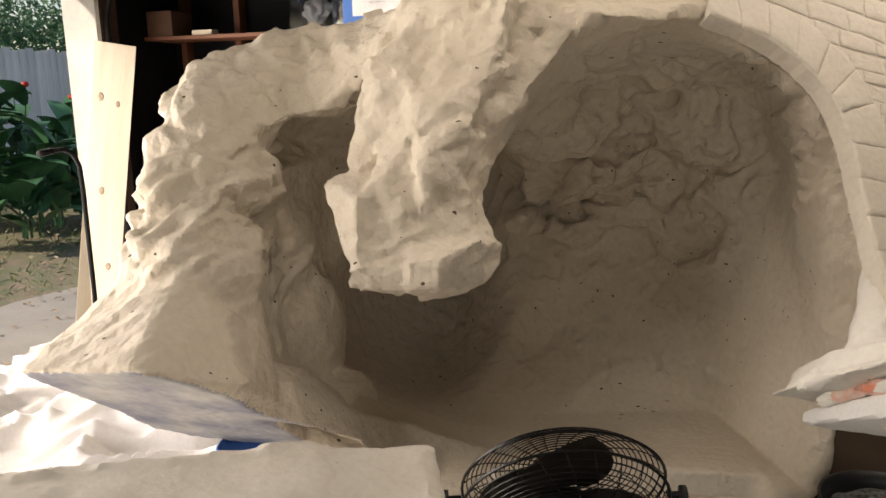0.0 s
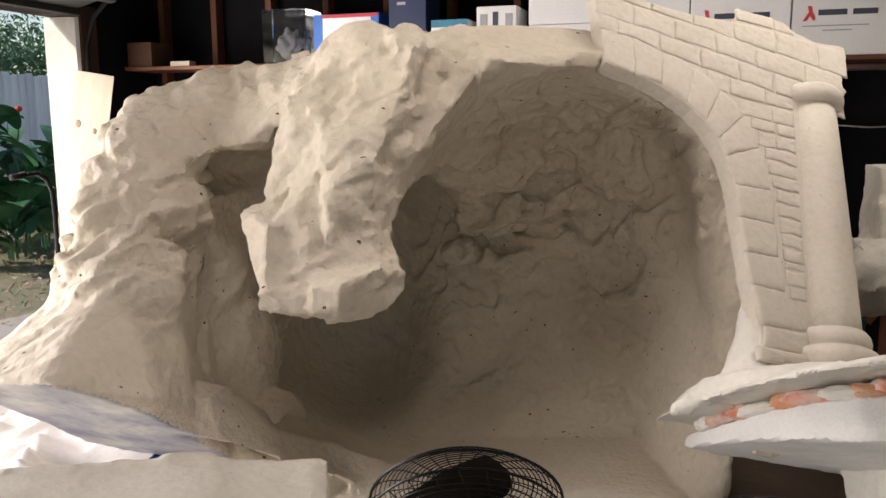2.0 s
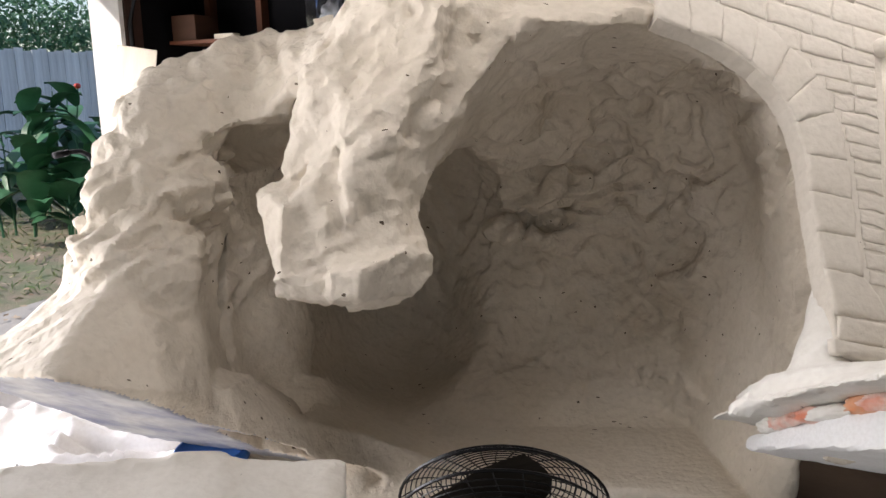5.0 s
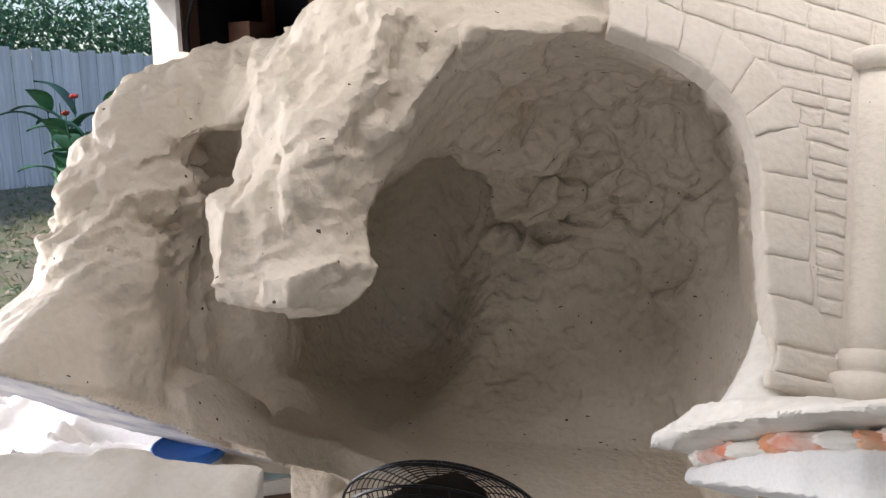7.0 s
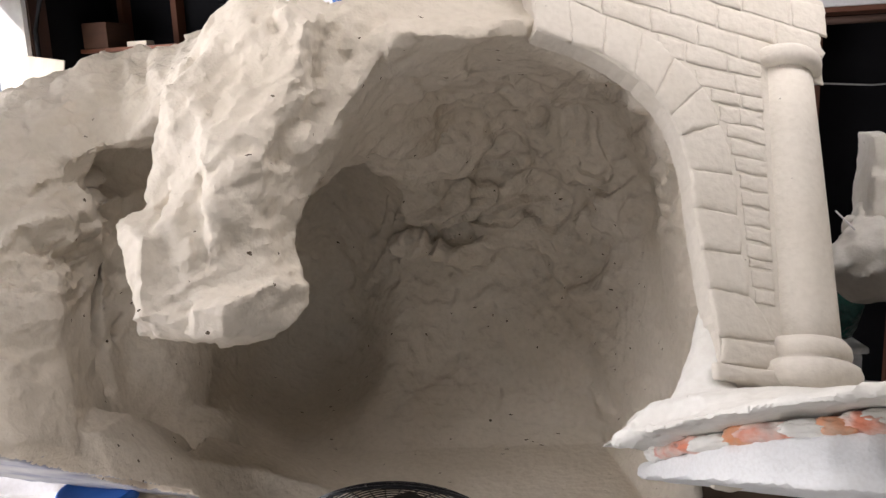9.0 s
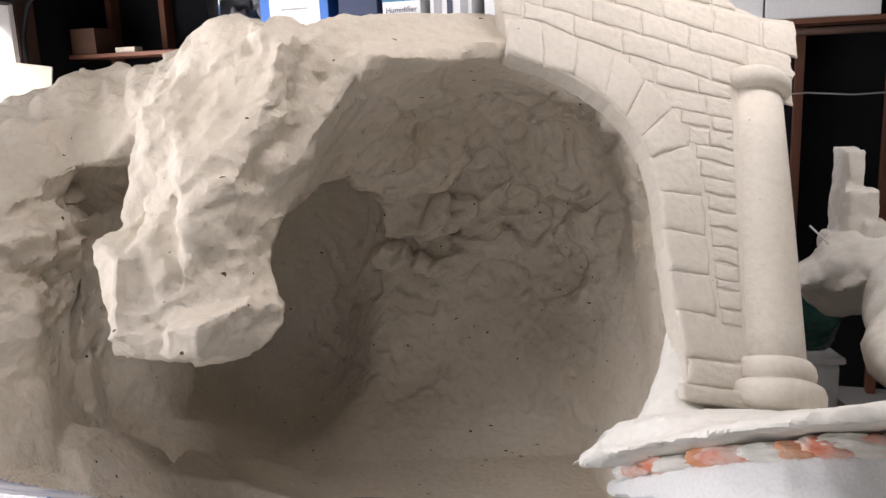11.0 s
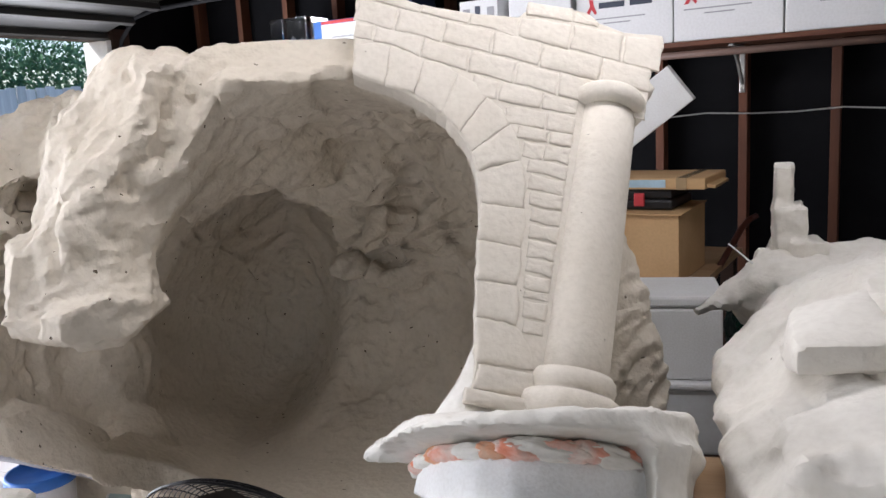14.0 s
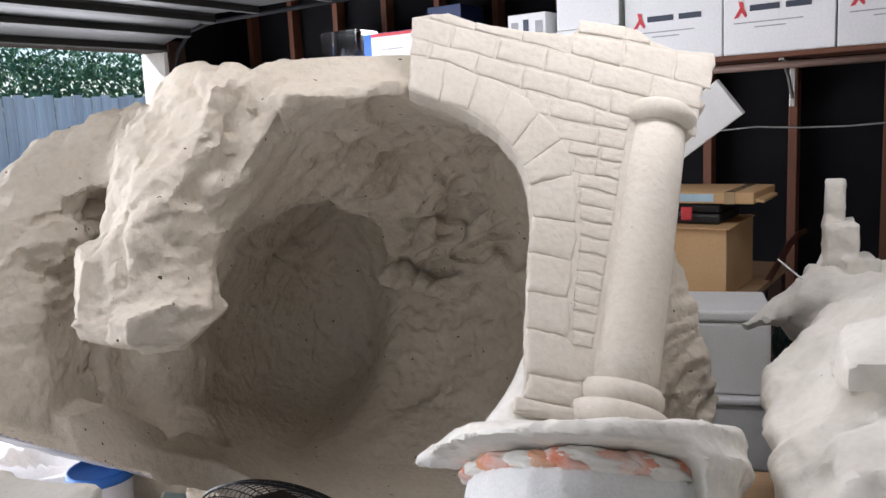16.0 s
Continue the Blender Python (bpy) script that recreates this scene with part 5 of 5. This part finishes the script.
def carton(u, v, z, w, d, h, marked=True, ry=0):
    c = thing("carton", "white shipping carton with red and dark print" if marked else "plain white storage carton", "carton", G @ pose(u + w / 2, v, z, 0, 0, ry), "cartons on the shelf")
    part("body", box(-w / 2, w / 2, 0, d, 0, h, 0.004), M_CARTON, c)
    part("tape_strip", box(-w / 2 - 0.0005, w / 2 + 0.0005, d * 0.5 - 0.025, d * 0.5 + 0.025, h - 0.06, h + 0.001), M_GREY, c)
    if marked:
        x0 = -w / 2 + 0.045
        lg = prism([(x0, h * 0.52), (x0 + 0.02, h * 0.53), (x0 + 0.032, h * 0.60), (x0 + 0.05, h * 0.52), (x0 + 0.058, h * 0.55), (x0 + 0.043, h * 0.66), (x0 + 0.04, h * 0.74), (x0 + 0.02, h * 0.76), (x0 + 0.026, h * 0.66)], -0.002, 0.001)
        part("red_mark", lg, M_RED, c)
        xs = x0 + 0.068
        for xa, xb in ((0.0, 0.125), (0.15, 0.255)):
            part("print_bar", box(xs + xa, xs + xb, -0.002, 0.001, h * 0.605, h * 0.69), M_INK, c)
        part("small_print", box(x0, x0 + 0.29, -0.0015, 0.001, h * 0.44, h * 0.458), M_GREY, c)
        part("small_print", box(x0 + 0.09, x0 + 0.22, -0.0015, 0.001, h * 0.37, h * 0.388), M_GREY, c)
    return c


for u in (-0.35, 0.118, 0.588):
    carton(u, 4.285, SZ + 0.001, 0.462, 0.27, 0.308)
for u in (0.118, 0.588):
    top = carton(u, 4.285, SZ + 0.313, 0.462, 0.27, 0.29, False)
    part("red_mark", box(0.0, 0.006, -0.002, 0.001, 0.05, 0.17), M_RED, top)
carton(-0.70, 4.26, SZ + 0.001, 0.33, 0.28, 0.19, False)
carton(-0.70, 4.265, SZ + 0.193, 0.33, 0.28, 0.26, False)


def goods(name, label, u, w, h, d, material, v=4.28, deco=(), lift=0.001):
    c = thing(name, label, "box", G @ pose(u, v, SZ + lift))
    part("body", box(0, w, 0, d, 0, h, 0.003), material, c)
    for nm, x0, x1, z0, z1, mm in deco:
        part(nm, box(x0, x1, -0.002, 0.001, z0, z1), mm, c)
    return c


goods("stacked_boxes", "white boxes with dark print stood on end", -0.99, 0.22, 0.3, 0.26, M_CARTON, deco=[("print_bar", 0.02, 0.06, 0.05, 0.26, M_GREY), ("print_bar", 0.09, 0.12, 0.04, 0.27, M_INK), ("print_bar", 0.16, 0.2, 0.05, 0.26, M_GREY)])
hb = goods("printed_box", "white appliance box with a teal top band", -1.25, 0.21, 0.24, 0.24, M_CARTON, deco=[("top_band", 0.0, 0.21, 0.20, 0.24, M_TEAL), ("print_bar", 0.01, 0.13, 0.09, 0.10, M_TEAL), ("picture_patch", 0.05, 0.16, 0.0, 0.08, M_GREY)])
cu = bpy.data.curves.new("box_word", "FONT")
cu.body, cu.size, cu.extrude = "Humidifier", 0.04, 0.0005
cu.materials.append(M_INK)
o = new("box_word", cu)
o.parent = hb
o.matrix_world = G @ pose(-1.232, 4.2785, SZ + 0.146, 90, 0, 0)
goods("navy_box", "tall dark navy box", -1.5, 0.22, 0.4, 0.24, M_NAVY, deco=[("paper_tag", 0.05, 0.1, 0.33, 0.345, M_GREY)])
goods("blue_box", "blue box with a white handwritten note taped on", -1.97, 0.41, 0.265, 0.2, M_BLUE, lift=0.033, deco=[("trim_band", 0.06, 0.40, 0.245, 0.262, M_RED), ("note", 0.06, 0.36, 0.06, 0.243, M_PAPER), ("pen_line", 0.13, 0.29, 0.165, 0.173, M_GREY), ("pen_line", 0.16, 0.26, 0.125, 0.132, M_GREY)])
tub = thing("plastic_tub", "clear plastic tub holding a crumpled bag", "tub", G @ pose(-2.31, 4.28, SZ + 0.033))
part("body", box(0, 0.28, 0, 0.22, 0.0, 0.31, 0.008), M_CLEAR, tub)
b = bmesh.new()
bmesh.ops.create_icosphere(b, subdivisions=4, radius=1)
for v in b.verts:
    k = 1 + 0.5 * noise.noise(v.co * 2.2) + 0.2 * abs(noise.noise(v.co * 6))
    v.co = Vector((0.15 + v.co.x * 0.075 * k, 0.1 + v.co.y * 0.05 * k, 0.11 + v.co.z * 0.075 * k))
part("bag_wad", b, M_GREY, tub, "crumpled pale plastic bag", True)
o = mesh_obj("wood_offcut", box(0, 0.14, 0, 0.07, 0, 0.03, 0.003), M_PINE)
o.matrix_world = G @ pose(-2.98, 4.30, SZ + 0.033)
tagged(o, "pale wood offcut on the shelf", "wood block")
o = mesh_obj("brown_crate", box(0, 0.18, 0, 0.2, 0, 0.15, 0.004), M_DARKWOOD)
o.matrix_world = G @ pose(-3.28, 4.28, SZ + 0.033)
tagged(o, "small dark brown wooden crate", "crate")

# wire along the studs
o = mesh_obj("wall_wire", tube([(-1 + 0.2 * i, 4.565, 1.49 + 0.008 * math.sin(i * 2.3)) for i in range(24)], 0.004, 6), M_METAL, None, "", True)
o.matrix_world = G
tagged(o, "thin pale cable stapled across the studs", "cable")
o = mesh_obj("brace", box(0, 0.057, 0, 0.04, 0, 0.86, 0.003), M_STUD)
o.matrix_world = G @ pose(1.03, 4.52, 0.5, 0, 36, 0)
tagged(o, "diagonal red-brown brace between studs", "brace", "", "structure")
o = mesh_obj("foam_plank", box(-0.6, 0.6, 0, 0.03, -0.045, 0.045, 0.003), M_FOAM)
o.matrix_world = G @ pose(1.25, 4.0, 1.77, 0, 52, 0)
tagged(o, "white foam plank leaning from the shelf end", "foam plank")

# bench with cardboard box and tool case
bn = thing("side_bench", "plain wooden bench along the wall", "bench", G)
part("benchtop", box(-1.1, 0.4, 3.5, 4.4, 0.842, 0.868, 0.003), M_TABLE, bn)
for x in (-1.05, 0.35):
    for y in (3.56, 4.34):
        part("leg", box(x - 0.03, x + 0.03, y - 0.03, y + 0.03, 0, 0.841, 0.003), M_DARKWOOD, bn)
kb = thing("cardboard_box", "brown cardboard box on the bench", "box", G @ pose(-0.22, 3.54, 0.869))
part("body", box(0, 0.55, 0, 0.42, 0, 0.27, 0.003), M_KRAFT, kb)
part("flap", box(-0.005, 0.565, -0.012, 0.2, 0.2705, 0.2755, 0.001, m=pose(0, 0, 0, 1.5, 0, 0)), M_KRAFT, kb)
part("flap", box(-0.005, 0.555, 0.205, 0.43, 0.2705, 0.2755, 0.001), M_KRAFT, kb)
tc_ = thing("tool_case", "black tool case with a red latch", "tool case", G @ pose(-0.18, 3.6, 1.15))
part("body", box(0, 0.47, 0, 0.3, 0, 0.04, 0.01), M_BLACKP, tc_)
part("lid", box(0.003, 0.467, 0.004, 0.297, 0.042, 0.08, 0.012), M_BLACKP, tc_)
part("latch", box(0.32, 0.362, -0.01, 0.004, 0.014, 0.066, 0.004), M_RED, tc_, "red latch")
part("handle", tube([(0.1, 0, 0.03), (0.11, -0.025, 0.03), (0.22, -0.025, 0.03), (0.23, 0, 0.03)], 0.006, 8), M_BLACKP, tc_, "", True)
fk = thing("flat_carton", "flattened brown mailer with a pale blue label", "carton", G @ pose(-0.25, 3.58, 1.232))
part("body", box(0, 0.67, 0, 0.36, 0, 0.045, 0.006), M_KRAFT, fk)
part("label_patch", box(0.2, 0.52, -0.002, 0.001, 0.008, 0.038), M_LABEL, fk, "pale blue label")
part("tape_strip", box(0.56, 0.6, -0.003, 0.365, -0.001, 0.046, 0.002), M_TAPE, fk, "glossy tan tape")
part("torn_end", box(0.0, 0.035, 0.02, 0.3, -0.004, 0.008, 0.002, m=pose(0.668, 0, 0.012, 0, 8, 2)), M_KRAFT, fk)
o = mesh_obj("foam_board", box(-0.25, 0.31, -0.05, 0.0, -0.085, 0.085, 0.004), M_FOAM)
o.matrix_world = G @ pose(0.03, 3.8, 1.46, 8, -36, 0)
tagged(o, "white foam board offcut propped on the cartons", "foam board")
o = mesh_obj("bent_pole", tube([(0.46, 4.40, 1.02), (0.44, 4.34, 1.01), (0.425, 4.26, 0.985), (0.41, 4.12, 0.93), (0.385, 3.95, 0.85), (0.365, 3.82, 0.77), (0.35, 3.72, 0.6), (0.34, 3.66, 0.3), (0.34, 3.64, 0.0)], 0.014, 10), M_POLE, None, "", True)
o.matrix_world = G
tagged(o, "dark red-brown bent pole leaning by the bench", "pole")

o = mesh_obj("thin_stick", tube([(1.491, 2.42, 1.175), (1.557, 2.44, 1.115), (1.60, 2.46, 1.07)], 0.0025, 6), M_PAPER, None, "", True)
tagged(o, "thin pale stick poked into the rock mound", "stick")

# white bins on the table
bi = thing("storage_bin", "pale plastic storage bin with a lid", "bin", pose(1.12, 2.78, TT + 0.001))
part("body", box(0, 0.66, 0, 0.4, 0, 0.23, 0.015), M_BIN, bi)
part("lid", box(-0.012, 0.672, -0.012, 0.412, 0.231, 0.255, 0.008), M_CARTON, bi)
fx = thing("foam_box", "bright white foam box on the storage bin", "foam box", pose(1.12, 2.8, TT + 0.258))
part("body", box(0, 0.4, 0, 0.3, 0, 0.25, 0.012), M_FOAM, fx)
part("lid", box(-0.006, 0.406, -0.006, 0.306, 0.251, 0.29, 0.01), M_FOAM, fx)
b = bmesh.new()
bmesh.ops.create_icosphere(b, subdivisions=5, radius=1)
for v in b.verts:
    n = 1 + 0.22 * noise.noise(v.co * 1.6) + 0.10 * abs(noise.noise(v.co * 4.5)) + 0.05 * abs(noise.noise(v.co * 11))
    v.co = Vector((v.co.x * 0.14 * n, v.co.y * 0.15 * n, max(-0.12, v.co.z * 0.17 * n)))
o = mesh_obj("plastic_bag", b, M_GREENBAG, None, "", True)
o.matrix_world = pose(1.70, 2.97, TT + 0.38)
tagged(o, "stuffed dark green plastic bag on the bin", "bag")

# bucket and offcuts on the floor in front
bk = thing("black_bucket", "black bucket full of dark speckled scraps", "bucket", pose(1.05, 1.76, 0))
part("body", lathe([(0.12, 0), (0.125, 0.005), (0.15, 0.5), (0.162, 0.505), (0.165, 0.53), (0.156, 0.532), (0.148, 0.5), (0.14, 0.44)], 40), M_BLACKP, bk, "", True)
b = bmesh.new()
bmesh.ops.create_grid(b, x_segments=30, y_segments=30, size=0.145)
for v in b.verts:
    q_ = v.co.length / 0.145
    if q_ > 1:
        v.co *= 1 / q_
    v.co.z = 0.485 + 0.02 * noise.noise(v.co * 20) + 0.03 * (1 - min(1, q_))
part("scrap_layer", b, M_SPECK, bk, "black scraps with pale specks", True)
part("label_patch", box(-0.16, -0.155, -0.05, 0.05, 0.35, 0.46), M_PAPER, bk, "white label")
o = mesh_obj("foam_offcut", box(0, 0.42, 0, 0.34, 0, 0.042, 0.005), M_FOAM)
o.matrix_world = Matrix(((0.78, 0.551, -0.295, 1.184), (0.625, -0.674, 0.394, 1.45), (0.019, -0.492, -0.87, 0.756), (0, 0, 0, 1)))
tagged(o, "pale foam board offcut leaning against the side table", "foam offcut")
bb = thing("paint_pail", "small white pail with a blue snap-on lid", "pail", pose(-0.55, 2.10, TT + 0.001))
part("body", lathe([(0.085, 0), (0.088, 0.004), (0.096, 0.145), (0.09, 0.15)], 36), M_CARTON, bb, "", True)
part("lid", lathe([(0.1, 0.135), (0.105, 0.137), (0.105, 0.16), (0.098, 0.17), (0.092, 0.166), (0.088, 0.16), (0.015, 0.162)], 36), M_BLUE, bb, "blue plastic lid", True)
cb = thing("compound_box", "white and pale blue printed carton on the table", "carton", pose(-0.30, 2.28, TT + 0.001, 0, 0, 25))
part("body", box(-0.13, 0.13, -0.1, 0.1, 0, 0.045, 0.002), M_CARTON, cb)
part("print_patch", box(-0.12, 0.12, -0.09, 0.09, 0.0445, 0.0465), M_LABEL, cb, "pale blue print")
part("print_bar", box(-0.1, 0.08, -0.02, 0.03, 0.046, 0.048), M_BLUE, cb)
b = bmesh.new()
bmesh.ops.create_grid(b, x_segments=60, y_segments=50, size=0.5)
for v in b.verts:
    q_ = Vector((v.co.x * 0.55, v.co.y * 0.45, 0))
    w_ = q_ + 0.1 * noise.noise_vector(q_ * 5)
    v.co = Vector((q_.x, q_.y, 0.06 + 0.10 * abs(noise.noise(w_ * 7)) + 0.14 * max(0, 1 - (q_.length / 0.25) ** 2)))
o = mesh_obj("crumpled_sheet", b, M_SKIN, None, "", True)
o.matrix_world = pose(-0.16, 1.86, 0.0)
tagged(o, "crumpled pinkish plastic sheet on the floor", "plastic sheet")

# housings for the added overhead lights, under the joists and out of view
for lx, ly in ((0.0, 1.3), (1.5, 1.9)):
    sl = thing("added_shop_light", "long white shop light, unseen, added under the joists", "ceiling light", pose(lx, ly, 2.52), "shop lights")
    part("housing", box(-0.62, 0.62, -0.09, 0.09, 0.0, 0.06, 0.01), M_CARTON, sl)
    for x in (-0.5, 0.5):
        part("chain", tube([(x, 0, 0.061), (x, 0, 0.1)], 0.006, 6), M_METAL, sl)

# ---- outside things ----
fe = thing("fence", "weathered grey board fence", "fence", G, "", "")
rnd = random.Random(11)
fb_mesh = [box(-0.012, 0.012, -0.069, 0.069, 0, 1.8 + 0.02 * k, 0.003) for k in range(3)]
meshes = []
for b in fb_mesh:
    me = bpy.data.meshes.new("board")
    b.to_mesh(me)
    b.free()
    me.materials.append(M_FENCE)
    meshes.append(me)
for i in range(130):
    o = new("board", meshes[i % 3])
    o.parent = fe
    o.matrix_world = G @ pose(-9.6 + rnd.uniform(-0.008, 0.008), -2 + i * 0.142, 0.38, rnd.uniform(-0.4, 0.4), 0, 0)
part("rail", box(-9.66, -9.615, -2.1, 16.5, 0.7, 0.79), M_FENCE, fe)
part("rail", box(-9.66, -9.615, -2.1, 16.5, 1.8, 1.89), M_FENCE, fe)


def leaves(n, place, size, seed, shape=0.4):
    r = random.Random(seed)
    vs, fs = [], []
    for i in range(n):
        c = Vector(place(r))
        s = size * r.uniform(0.6, 1.3)
        m = Matrix.Translation(c) @ Euler((r.uniform(-1.2, 1.2), r.uniform(-1.2, 1.2), r.uniform(0, 6.28))).to_matrix().to_4x4()
        k = len(vs)
        vs += [m @ Vector(p) for p in ((0, 0, 0), (s * 0.5, s * shape * 0.5, s * 0.06), (s, 0, -s * 0.1), (s * 0.5, -s * shape * 0.5, s * 0.06))]
        fs += [(k, k + 1, k + 2), (k, k + 2, k + 3)]
    return np.array([tuple(v) for v in vs]), fs


def raw(name, V, F, material, parent=None, label=""):
    me = bpy.data.meshes.new(name)
    me.from_pydata([tuple(v) for v in V], [], F)
    me.materials.append(material)
    ob = new(name, me)
    if parent:
        ob.parent = parent
    if label:
        ob["label"] = label
    return ob


V, F = leaves(48000, lambda r: (-10.6 + r.uniform(-0.7, 0.7), r.uniform(-2, 17), 0.6 + 2.35 * r.random() ** 0.6 + 0.25 * math.sin(r.random() * 6)), 0.12, 3)
o = raw("hedge", V, F, M_HEDGE)
o.matrix_world = G
tagged(o, "dense green hedge behind the fence", "hedge", "", "stuff")
V, F = leaves(9000, lambda r: (r.uniform(-9.4, -5.0), r.uniform(1, 12), 0.0), 0.09, 5, 0.12)
for i in range(0, len(V)):
    far = max(0.0, min(1.0, (-4.6 - V[i][0]) / 4.0))
    V[i][2] = abs(V[i][2]) * 0.8 + 0.42 * far - 0.03
o = raw("grass", V, F, M_BLADE)
o.matrix_world = G
tagged(o, "sparse lawn grass with bare patches", "grass", "", "stuff")

V, F = leaves(700, lambda r: (r.uniform(-7.0, -3.5), r.uniform(1.5, 7.0), 0.0), 0.07, 9, 0.6)
for i in range(len(V)):
    far = max(0.0, min(1.0, (-4.6 - V[i][0]) / 4.0))
    V[i][2] = abs(V[i][2]) * 0.25 + max(0.014, 0.42 * far + 0.02)
o = raw("leaf_litter", V, F, M_LITTER)
o.matrix_world = G
tagged(o, "dry fallen leaves on soil and driveway", "leaf litter", "", "stuff")


def canna(u, v, hgt, seed, flower):
    r = random.Random(seed)
    c = thing("canna_plant", "leafy canna lily with red bloom" if flower else "leafy green canna lily", "plant", G @ pose(u, v, 0.12 + 0.1 * max(0, (-5 - u))), "cannas by the fence")
    for s in range(4):
        bx, by = r.uniform(-0.15, 0.15), r.uniform(-0.15, 0.15)
        hh = hgt * r.uniform(0.8, 1.05)
        part("stem", tube([(bx, by, 0), (bx * 1.3, by * 1.3, hh * 0.6), (bx * 1.6, by * 1.6, hh)], [0.014, 0.01, 0.006], 6), M_LEAF, c)
        for k in range(6):
            z = hh * (0.15 + 0.14 * k)
            L, W = r.uniform(0.4, 0.62), r.uniform(0.2, 0.3)
            b = bmesh.new()
            rows = []
            for i in range(8):
                q = i / 7
                w = W * math.sin(math.pi * min(1, q * 0.93 + 0.07)) ** 0.8 * 0.5
                zz = 0.28 * L * math.sin(2.0 * q) - 0.25 * L * q * q
                rows.append([b.verts.new((L * q * 0.9, -w, zz + 0.02)), b.verts.new((L * q * 0.9, 0, zz)), b.verts.new((L * q * 0.9, w, zz + 0.02))])
            for ra, rb in zip(rows, rows[1:]):
                for i in range(2):
                    b.faces.new((ra[i], ra[i + 1], rb[i + 1], rb[i]))
            b.transform(pose(bx * 1.4, by * 1.4, z, 0, r.uniform(-45, -5), r.uniform(0, 360)))
            part("leaf", b, M_LEAF, c, "", True)
        if flower and s < 2:
            b = bmesh.new()
            for k in range(5):
                merge(b, lathe([(0.004, 0), (0.022, 0.03), (0.012, 0.06)], 8, m=pose(bx * 1.6, by * 1.6, hh, r.uniform(-50, 50), r.uniform(-50, 50), 0)))
            part("flower", b, M_FLOWER, c, "red bloom", True)
    return c


for i, (u, v, h) in enumerate(((-6.3, 5.5, 1.5), (-6.7, 6.1, 1.75), (-6.2, 6.4, 1.3), (-7.1, 6.7, 1.7), (-6.6, 7.0, 1.4), (-7.3, 5.9, 1.6), (-6.1, 5.9, 1.0), (-7.0, 7.5, 1.5), (-5.9, 6.8, 0.8))):
    canna(u, v, 0.74 * h, 20 + i, i % 2 == 1)

# leaning pine board by the jamb
pb = thing("pine_board", "pale knotty pine board leaning by the jamb", "board", G @ pose(-3.33, 3.60, 0.02, -2, 9, 40))
part("plank", box(-0.11, 0.11, -0.02, 0.02, 0, 1.80, 0.003), M_PINE, pb)
for x, z, r in ((-0.055, 1.50, 0.016), (0.035, 1.47, 0.012), (-0.02, 0.98, 0.015), (0.04, 0.55, 0.014)):
    part("knot", lathe([(0.001, 0.0012), (r * 0.7, 0.001), (r, 0.0002), (r, -0.004)], 14, m=pose(x, -0.0202, z, 90, 0, 0) @ Matrix.Diagonal((1, 1.5, 1, 1))), M_KNOT, pb, "brown knot", True)

# dark tool rack in the corner by the jamb
rk = thing("tool_rack", "dark open rack holding pale boxed odds and ends", "rack", G @ pose(-3.3, 4.15, 0))
for x in (0.0, 0.47):
    for y in (0.0, 0.3):
        part("post", box(x, x + 0.03, y, y + 0.03, 0, 1.16, 0.002), M_BLACKP, rk)
rnd = random.Random(31)
for k in range(5):
    z = 0.12 + 0.25 * k
    part("rack_shelf", box(0.001, 0.499, 0.001, 0.329, z, z + 0.015, 0.002), M_BLACKP, rk)
    x = 0.04
    while k < 4 and x < 0.42:
        w, h = rnd.uniform(0.04, 0.11), rnd.uniform(0.05, 0.17)
        part("rack_box", box(x, min(x + w, 0.46), 0.02, 0.2, z + 0.016, z + 0.016 + h, 0.004), (M_CARTON, M_GREY, M_METAL, M_BIN)[rnd.randrange(4)], rk)
        x += w + rnd.uniform(0.005, 0.03)

# black bent handle that stands in the doorway
hn = thing("bent_tube_pole", "black bent tube pole standing in the doorway", "pole", G)
part("tube", tube([(-3.0, 3.12, 1.262), (-3.0, 3.20, 1.262), (-3.0, 3.255, 1.235), (-3.0, 3.29, 1.17), (-3.0, 3.297, 1.05), (-3.0, 3.297, 0.6), (-3.0, 3.29, 0.0)], 0.012, 10), M_TRACK, hn, "", True)
part("grip", tube([(-3.0, 3.04, 1.253), (-3.0, 3.12, 1.262)], 0.017, 12), M_TRACK, hn, "rubber grip", True)
